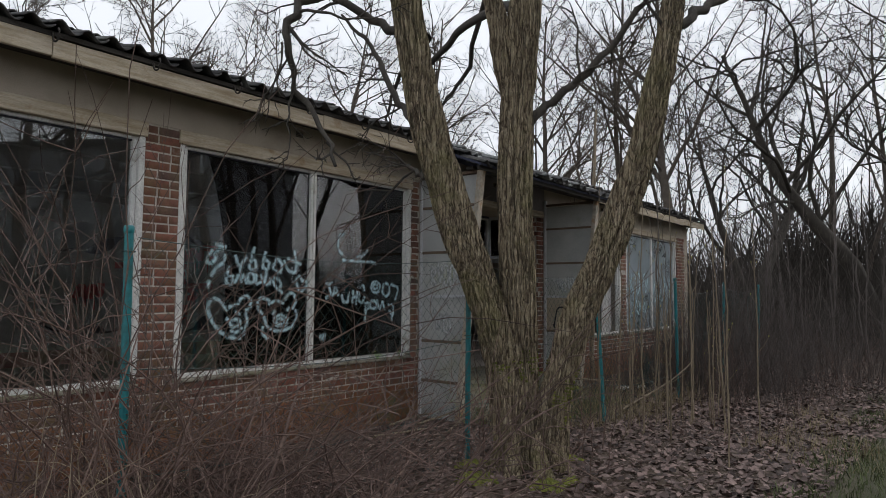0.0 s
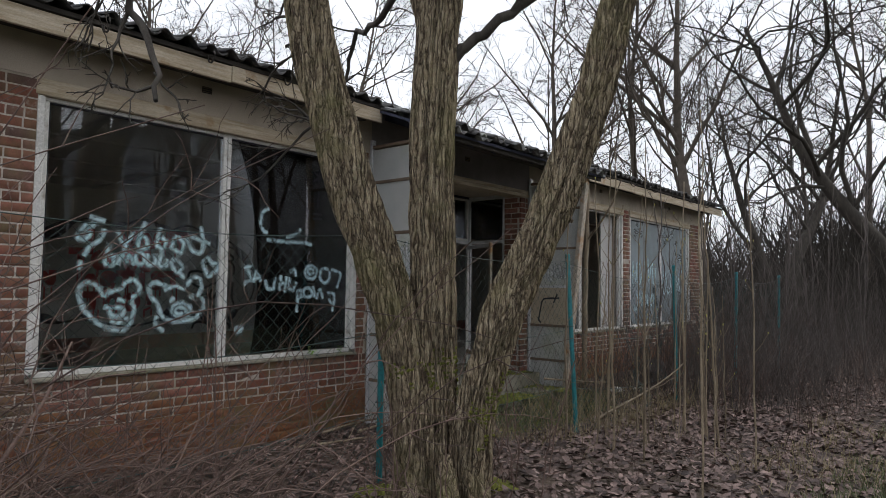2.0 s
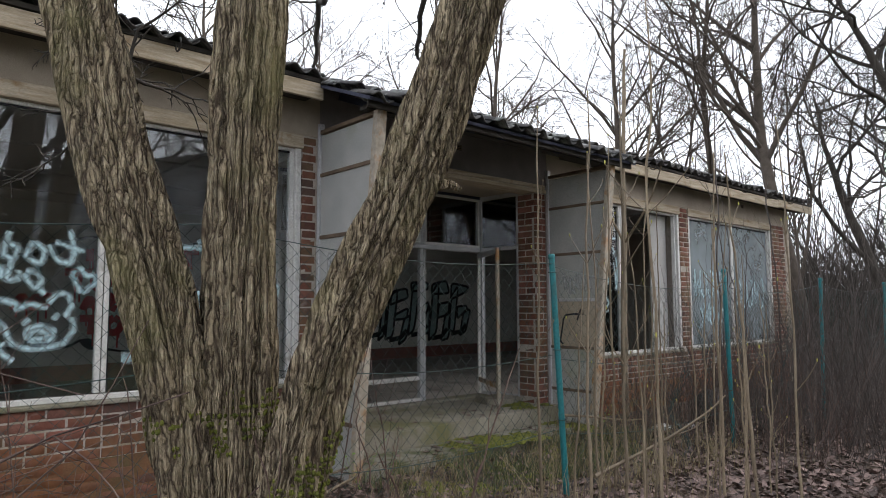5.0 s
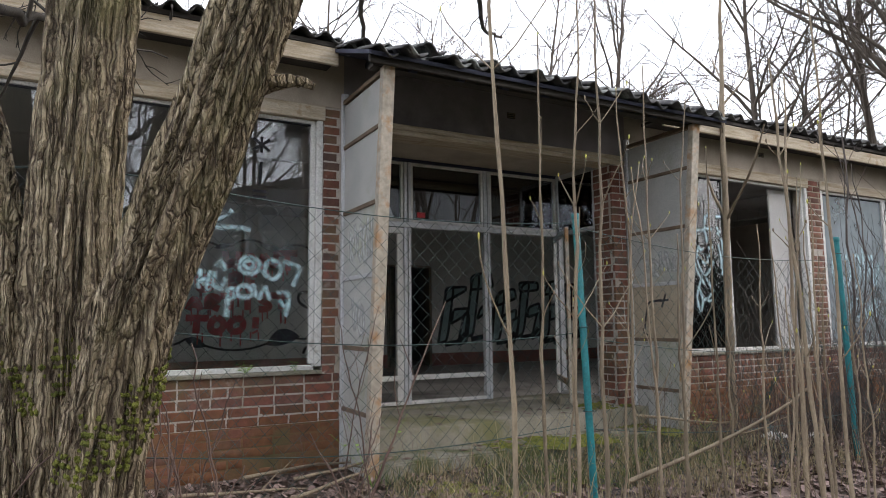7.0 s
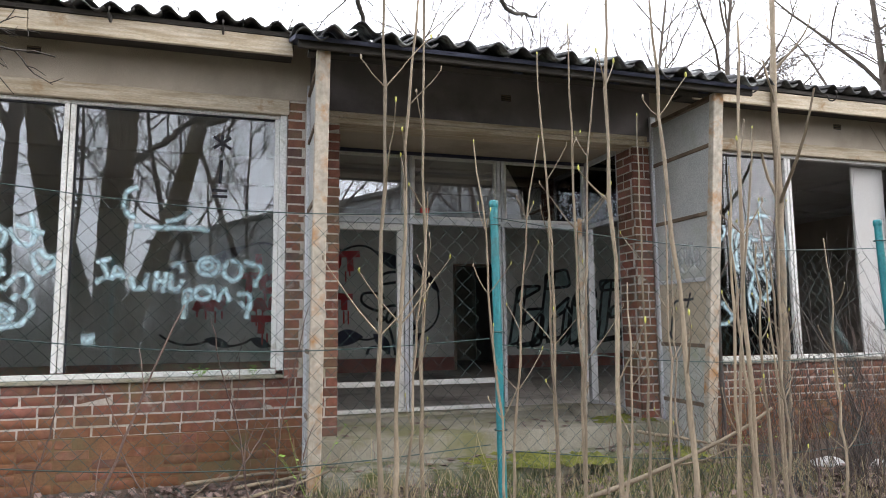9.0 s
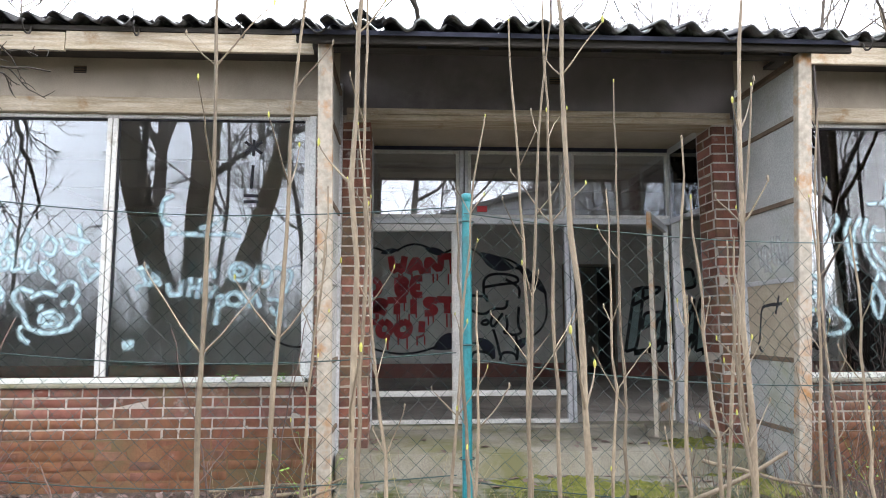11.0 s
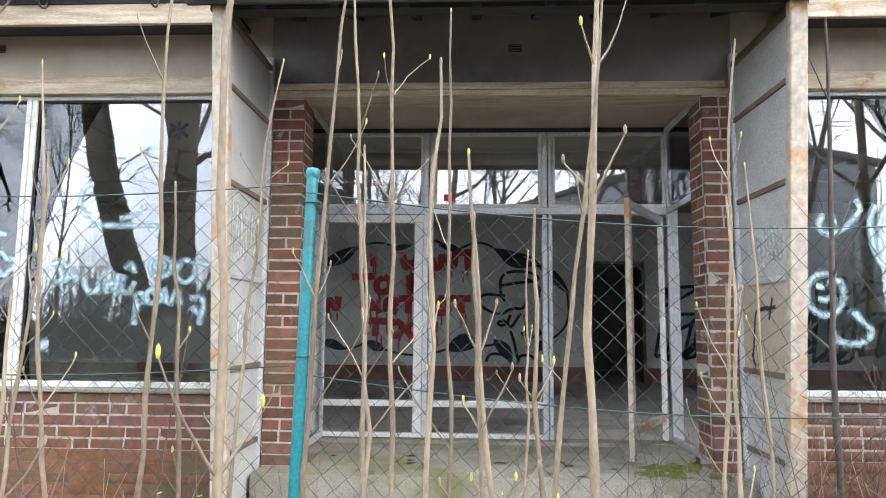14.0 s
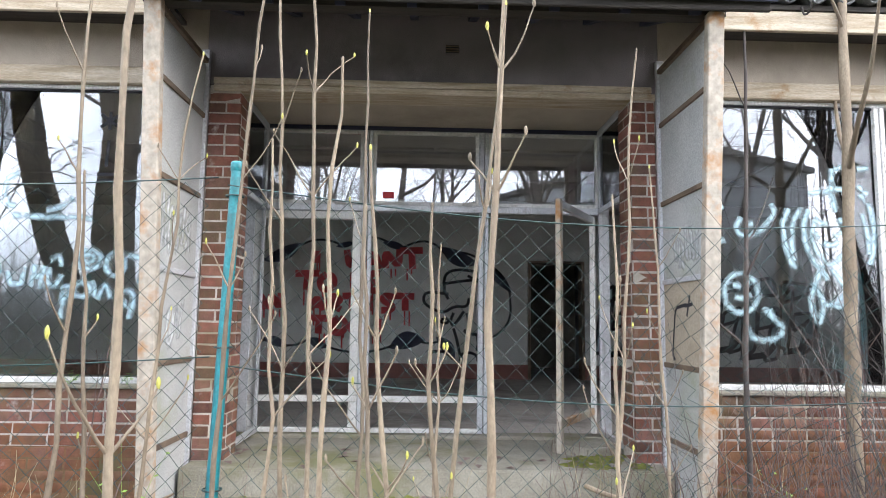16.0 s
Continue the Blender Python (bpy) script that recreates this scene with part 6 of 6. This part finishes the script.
bramble_patch("tangle of dry arching brown bramble stems", scatter(430, -4.7, -2.1, 0.9, 3.3), 3, 2.1)
bramble_patch("pale arching bramble stems beside the path", scatter(110, -2.9, -1.7, 0.5, 1.7), 31, 0.95, 0.3, whip_mat, 1.5)
bramble_patch("tall arching dry shrub stems before the window", scatter(85, -4.2, -2.6, 0.9, 2.6), 8, 3.2, 1.6)
bramble_patch("low dry bramble stems at the foot of the wall", scatter(70, -5.4, -3.2, 3.0, 4.6), 4, 1.0)
bramble_patch("grey arching brambles beyond the meadow", scatter(160, -2.0, 4.0, 13, 18), 5, 2.0)
for k, (a, b, c, d) in enumerate(((-3.1, 1.75, 1.5, (-0.5, 0.7, 1.0)), (-2.6, 1.9, 1.7, (-0.3, 0.55, 0.9)), (-3.0, 2.4, 1.2, (-0.6, 0.5, 0.8)), (-2.4, 2.2, 0.9, (-0.3, 0.9, 0.6)))):
    rng2 = np.random.default_rng(k)
    br = thing("fallen_branch", "pale bare branch rising out of the brambles", "branch", "fallen branches")
    p = bend(rng2, (a, b, 0.1), d, c, 10, 0.07, -0.02)
    tubes("stem", [(p, np.linspace(0.016, 0.005, 11))], 7, bramble_mat, br)
    for j in (3, 5, 7, 8):
        q = bend(rng2, p[j], side_way(rng2, (p[j + 1] - p[j]) / np.linalg.norm(p[j + 1] - p[j]), 0.7), 0.45, 5, 0.1, 0)
        tubes("twig", [(q, np.linspace(0.006, 0.002, 6))], 5, bramble_mat, br)


def leaf_litter(label, n, x0, x1, y0, y1, seed, size):
    rng = np.random.default_rng(seed)
    V, F = [], []
    for _ in range(n):
        x, y = rng.uniform(x0, x1), rng.uniform(y0, y1)
        g = ground_z(x, y) + rng.uniform(0.004, 0.03)
        s, a = size * rng.uniform(0.5, 1.3), rng.uniform(0, 6.28)
        c, d = math.cos(a), math.sin(a)
        curl, tilt, roll = rng.uniform(-0.2, 0.6), rng.normal(0, 0.35), rng.normal(0, 0.35)
        base = len(V)
        for u, v, h in ((-0.5, 0, 0), (-0.15, 0.32, curl), (0.25, 0.26, curl), (0.55, 0, 0.15), (0.25, -0.26, curl), (-0.15, -0.32, curl), (0.0, 0, 0)):
            px, py = u * s, v * s
            V.append((x + c * px - d * py, y + d * px + c * py, max(g - 0.004, g + h * s * 0.3 + tilt * px + roll * py)))
        F += [(base, base + 5, base + 6, base + 1), (base + 6, base + 5, base + 4, base + 3), (base + 6, base + 3, base + 2, base + 1)]
    return tagged(quads("leaf_litter", V, F, leaf_litter_mat, None, "", smooth=False), label, "fallen leaves", kind="stuff")


leaf_litter("brown curled fallen leaves covering the soil", 14000, -5.6, -0.8, 4.5, 10.5, 1, 0.062)
leaf_litter("brown curled fallen leaves covering the soil", 7000, -4.6, -0.7, 9.0, 16.0, 2, 0.075)
def step_leaves(n, x0, x1, z, seed):
    """Single dead leaves blown on to the steps."""
    rng = np.random.default_rng(seed)
    for _ in range(n):
        x, y, s, a = rng.uniform(x0, x1), rng.uniform(7.2, 10.3), rng.uniform(0.03, 0.06), rng.uniform(0, 6.28)
        c, d = math.cos(a) * s, math.sin(a) * s
        V = [(x - c, y - d, z), (x - d * 0.5, y + c * 0.5, z + 0.012), (x + c, y + d, z + 0.004), (x + d * 0.5, y - c * 0.5, z + 0.012), (x, y, z + 0.001)]
        tagged(quads("fallen_leaf", V, [(0, 4, 2, 1), (0, 3, 2, 4)], leaf_litter_mat, None, "", smooth=False), "dead brown leaf lying on the steps", "leaf", "leaves on the steps")


step_leaves(45, -5.5, -5.1, 0.128, 1)
step_leaves(30, -6.2, -5.55, FLOOR_Z, 2)
leaf_litter("brown curled fallen leaves covering the soil", 4000, -5.6, -1.5, 1.0, 4.5, 3, 0.06)


def grass_patch(label, n, x0, x1, y0, y1, seed, mat, h0, h1, width=0.004):
    rng = np.random.default_rng(seed)
    V, F = [], []
    for _ in range(n):
        x, y = rng.uniform(x0, x1), rng.uniform(y0, y1)
        if noise.noise((x * 0.9, y * 0.9, seed)) < -0.12:
            continue
        g, h, a = ground_z(x, y) - 0.01, rng.uniform(h0, h1), rng.uniform(0, 6.28)
        c, d, ben = math.cos(a) * width, math.sin(a) * width, rng.uniform(0.1, 0.8) * h
        e = rng.uniform(0, 6.28)
        bx, by = math.cos(e) * ben, math.sin(e) * ben
        b = len(V)
        V += [(x - c, y - d, g), (x + c, y + d, g), (x + bx * 0.4 + c * 0.8, y + by * 0.4 + d * 0.8, g + h * 0.6), (x + bx * 0.4 - c * 0.8, y + by * 0.4 - d * 0.8, g + h * 0.6), (x + bx + c * 0.1, y + by + d * 0.1, g + h * 0.9), (x + bx - c * 0.1, y + by - d * 0.1, g + h * 0.9)]
        F += [(b, b + 1, b + 2, b + 3), (b + 3, b + 2, b + 4, b + 5)]
    return tagged(quads("grass", V, F, mat, None, "", smooth=False), label, "grass", kind="stuff")


grass_patch("short green meadow grass", 16000, -1.15, 2.2, 4.5, 12.5, 1, grass_mat, 0.04, 0.12)
grass_patch("dry yellow grass blades before the steps", 2600, -5.05, -3.3, 6.9, 10.8, 3, straw_mat, 0.06, 0.26, 0.003)
grass_patch("green grass tufts before the steps", 4500, -5.08, -3.9, 7.0, 10.8, 4, grass_mat, 0.05, 0.2, 0.003)
grass_patch("dry pale grass at the edge of the leaf litter", 3500, -1.8, 1.5, 6.5, 11.0, 5, straw_mat, 0.05, 0.2, 0.003)

# ---- small things ----
slab = thing("loose_slab", "broken loose concrete slab lying on the landing", "slab")
bm = bmesh.new()
for z in (FLOOR_Z - 0.005, FLOOR_Z + 0.075):
    for q in ((-6.45, 9.80), (-6.35, 10.20), (-6.05, 10.22), (-5.95, 9.95), (-6.15, 9.72)):
        bm.verts.new((q[0] + (0.01 if z > 0.33 else 0), q[1], z + 0.01 * math.sin(q[1] * 20)))
bm.verts.ensure_lookup_table()
bm.faces.new([bm.verts[i] for i in (4, 3, 2, 1, 0)])
bm.faces.new([bm.verts[i] for i in (5, 6, 7, 8, 9)])
for i in range(5):
    bm.faces.new([bm.verts[j] for j in (i, (i + 1) % 5, 5 + (i + 1) % 5, 5 + i)])
bmesh.ops.recalc_face_normals(bm, faces=bm.faces)
part("block", soften(bm, 0.01, 2), concrete_mat, slab)


def lump(name, label, category, centre, size, mat, seed):
    bm = bmesh.new()
    bmesh.ops.create_icosphere(bm, subdivisions=3, radius=1)
    for v in bm.verts:
        k = 1 + 0.35 * noise.noise(v.co * 1.7 + Vector((seed, 0, 0))) + 0.15 * noise.noise(v.co * 5 + Vector((0, seed, 0)))
        v.co = Vector((v.co.x * size[0], v.co.y * size[1], max(-0.6, v.co.z) * size[2])) * k
    bm.transform(Matrix.Translation(centre))
    return tagged(part(name, bm, mat, None, "", smooth=True), label, category)


lump("rubbish_bag", "crumpled black rubbish bag dumped by the wall", "bag", (-4.55, 12.35, 0.16), (0.22, 0.28, 0.26), debris_mat, 3)
lump("litter", "crumpled white plastic litter on the soil", "litter", (-4.7, 11.35, 0.03), (0.10, 0.15, 0.04), curtain_mat, 5)
lump("litter", "crumpled white plastic litter on the soil", "litter", (-4.5, 11.7, 0.03), (0.07, 0.12, 0.035), curtain_mat, 8)
for k, (a, b, e) in enumerate((((-5.45, 6.15, 0.07), (-0.05, 1.0, 0.03), 1.3), ((-5.2, 5.6, 0.05), (0.15, 1.0, 0.02), 1.1), ((-5.3, 6.5, 0.05), (0.2, 0.6, 0.1), 0.8), ((-4.7, 6.3, 0.06), (-0.3, 1.0, 0.02), 0.9), ((-5.0, 9.7, 0.33), (0.7, 0.35, -0.1), 0.9), ((-3.3, 8.0, 0.25), (0.35, 1.4, 0.45), 1.3))):
    rng2 = np.random.default_rng(50 + k)
    st = thing("fallen_branch", "pale dry fallen branch", "branch", "fallen branches")
    p = bend(rng2, a, b, e, 9, 0.05, 0)
    tubes("stem", [(p, np.linspace(0.016, 0.007, 10))], 7, whip_mat, st)
    q = bend(rng2, p[5], side_way(rng2, (p[6] - p[5]) / np.linalg.norm(p[6] - p[5]), 0.6), e * 0.3, 4, 0.1, 0)
    tubes("twig", [(q, np.linspace(0.006, 0.002, 5))], 5, whip_mat, st)


def sprig(name, label, centre, n, seed, spread):
    """A small weed: thin stalks with folded leaflets."""
    rng = np.random.default_rng(seed)
    s = thing(name, label, "plant", "green weeds", at=centre)
    for _ in range(n):
        p = bend(rng, (0, 0, 0), (rng.normal(0, 0.6), rng.normal(0, 0.6), 1), spread * rng.uniform(0.6, 1.2), 4, 0.1, 0)
        tubes("stalk", [(p, np.linspace(0.002, 0.001, 5))], 4, fresh_leaf_mat, s)
        for j in (2, 3, 4):
            a = rng.uniform(0, 6.28)
            u = np.array((math.cos(a), math.sin(a), 0.2)) * 0.035
            w = np.array((-math.sin(a), math.cos(a), 0.3)) * 0.014
            V = [p[j], p[j] + u * 0.5 + w, p[j] + u, p[j] + u * 0.5 - w, p[j] + u * 0.5 + (0, 0, -0.004)]
            quads("leaf", V, [(0, 4, 2, 1), (0, 3, 2, 4)], fresh_leaf_mat, s, smooth=False)
    return s


sprig("weed", "small green weed on the window sill", (-5.735, 6.22, 0.83), 5, 1, 0.10)
sprig("weed", "small green weed on the window sill", (-5.735, 6.62, 0.83), 3, 2, 0.07)
sprig("weed", "small green weed by the brick wall", (-5.5, 11.25, 0.0), 7, 3, 0.45)
sprig("weed", "small green weed by the wind screen", (-4.95, 7.0, 0.0), 4, 4, 0.5)

# ---- bricks, laid course by course ----
BL, BH, JOINT = 0.24, 0.069, 0.0125
brick_meshes = {}


def brick_mesh(length, depth, k, mat):
    key = (round(length, 2), depth, k, mat.name)
    if key not in brick_meshes:
        rng = np.random.default_rng(int(length * 1000) + k)
        bm = boxes((-depth, 0, 0.0, length, 0, BH))
        bmesh.ops.bevel(bm, geom=[e for e in bm.edges if all(v.co.x > -0.001 for v in e.verts)], offset=0.004, segments=1, affect='EDGES')
        for v in bm.verts:
            v.co += Vector((rng.normal(0, 0.0010), rng.normal(0, 0.0012), rng.normal(0, 0.0010)))
        brick_meshes[key] = mesh_of("brick", bm, mat)
    return brick_meshes[key]


brick_count = [0]
far_bricks = []


def lay(wall, x, a, b, z0, z1, seed, near, turn=0, run=None):
    """Courses from a to b along y (turn 0) at face x, or along x (turn 1) at face y = x."""
    rng = np.random.default_rng(seed)
    row, z = 0, z0
    while z < z1 - 0.04:
        p = a if row % 2 == 0 else a - BL / 2
        while p < b - 0.02:
            q = p + (BL if rng.random() < 0.8 else BL / 2 - JOINT / 2)
            s, e = max(p, a), min(q, b)
            if e - s > 0.03:
                h = min(BH, z1 - z)
                proud = rng.normal(0, 0.0015)
                if near and brick_count[0] < 300 or turn:
                    brick_count[0] += turn == 0
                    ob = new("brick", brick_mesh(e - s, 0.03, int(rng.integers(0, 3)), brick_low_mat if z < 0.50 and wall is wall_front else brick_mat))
                    if turn == 0:
                        ob.matrix_basis = pose(x + proud, s, z)
                    else:
                        ob.matrix_basis = Matrix.Translation((s, x + turn * proud, z)) @ Matrix(((0, 1, 0, 0), (turn, 0, 0, 0), (0, 0, 1, 0), (0, 0, 0, 1)))
                    ob.parent = wall
                else:
                    far_bricks.append((x + proud, s, e, z, h))
            p = q + JOINT
        z += COURSE
        row += 1


# piers of the porch first, then the fronts nearest to the walk
lay(wall_porch, FACE, PORCH0 + 0.03, JAMB0, FLOOR_Z, 3.0, 1, True)
lay(wall_porch, FACE, JAMB1, PORCH1 - 0.03, FLOOR_Z, 3.0, 2, True)
lay(wall_porch, JAMB1, PIER_BACK, FACE - 0.031, FLOOR_Z, 3.0, 3, True, -1)
lay(wall_porch, JAMB0, PIER_BACK, FACE - 0.031, FLOOR_Z, 3.0, 4, True, 1)
lay(wall_front, FACE, 6.865, PORCH0 - 0.03, SILL_Z, HEAD_Z - 0.01, 5, True)
lay(wall_front, FACE, 5.2, PORCH0 - 0.03, 0.24, SILL_Z - 0.005, 6, True)
lay(wall_front, FACE, PORCH1 + 0.03, 10.56, SILL_Z, HEAD_Z - 0.01, 7, False)
lay(wall_front, FACE, Y0, 5.19, 0.24, SILL_Z - 0.005, 8, False)
lay(wall_front, FACE, PORCH1 + 0.03, Y1, 0.24, SILL_Z - 0.005, 9, False)
lay(wall_front, FACE, Y0, PORCH0 - 0.03, 0.0, 0.235, 10, False)
lay(wall_front, FACE, PORCH1 + 0.03, Y1, 0.0, 0.235, 11, False)
lay(wall_front, FACE, 3.155, 3.495, SILL_Z, HEAD_Z - 0.01, 12, False)
lay(wall_front, FACE, 13.865, 14.155, SILL_Z, HEAD_Z - 0.01, 13, False)
lay(wall_front, FACE, 17.445, Y1, SILL_Z, HEAD_Z - 0.01, 14, False)
lay(wall_front, FACE, Y0, -0.16, SILL_Z, HEAD_Z - 0.01, 15, False)
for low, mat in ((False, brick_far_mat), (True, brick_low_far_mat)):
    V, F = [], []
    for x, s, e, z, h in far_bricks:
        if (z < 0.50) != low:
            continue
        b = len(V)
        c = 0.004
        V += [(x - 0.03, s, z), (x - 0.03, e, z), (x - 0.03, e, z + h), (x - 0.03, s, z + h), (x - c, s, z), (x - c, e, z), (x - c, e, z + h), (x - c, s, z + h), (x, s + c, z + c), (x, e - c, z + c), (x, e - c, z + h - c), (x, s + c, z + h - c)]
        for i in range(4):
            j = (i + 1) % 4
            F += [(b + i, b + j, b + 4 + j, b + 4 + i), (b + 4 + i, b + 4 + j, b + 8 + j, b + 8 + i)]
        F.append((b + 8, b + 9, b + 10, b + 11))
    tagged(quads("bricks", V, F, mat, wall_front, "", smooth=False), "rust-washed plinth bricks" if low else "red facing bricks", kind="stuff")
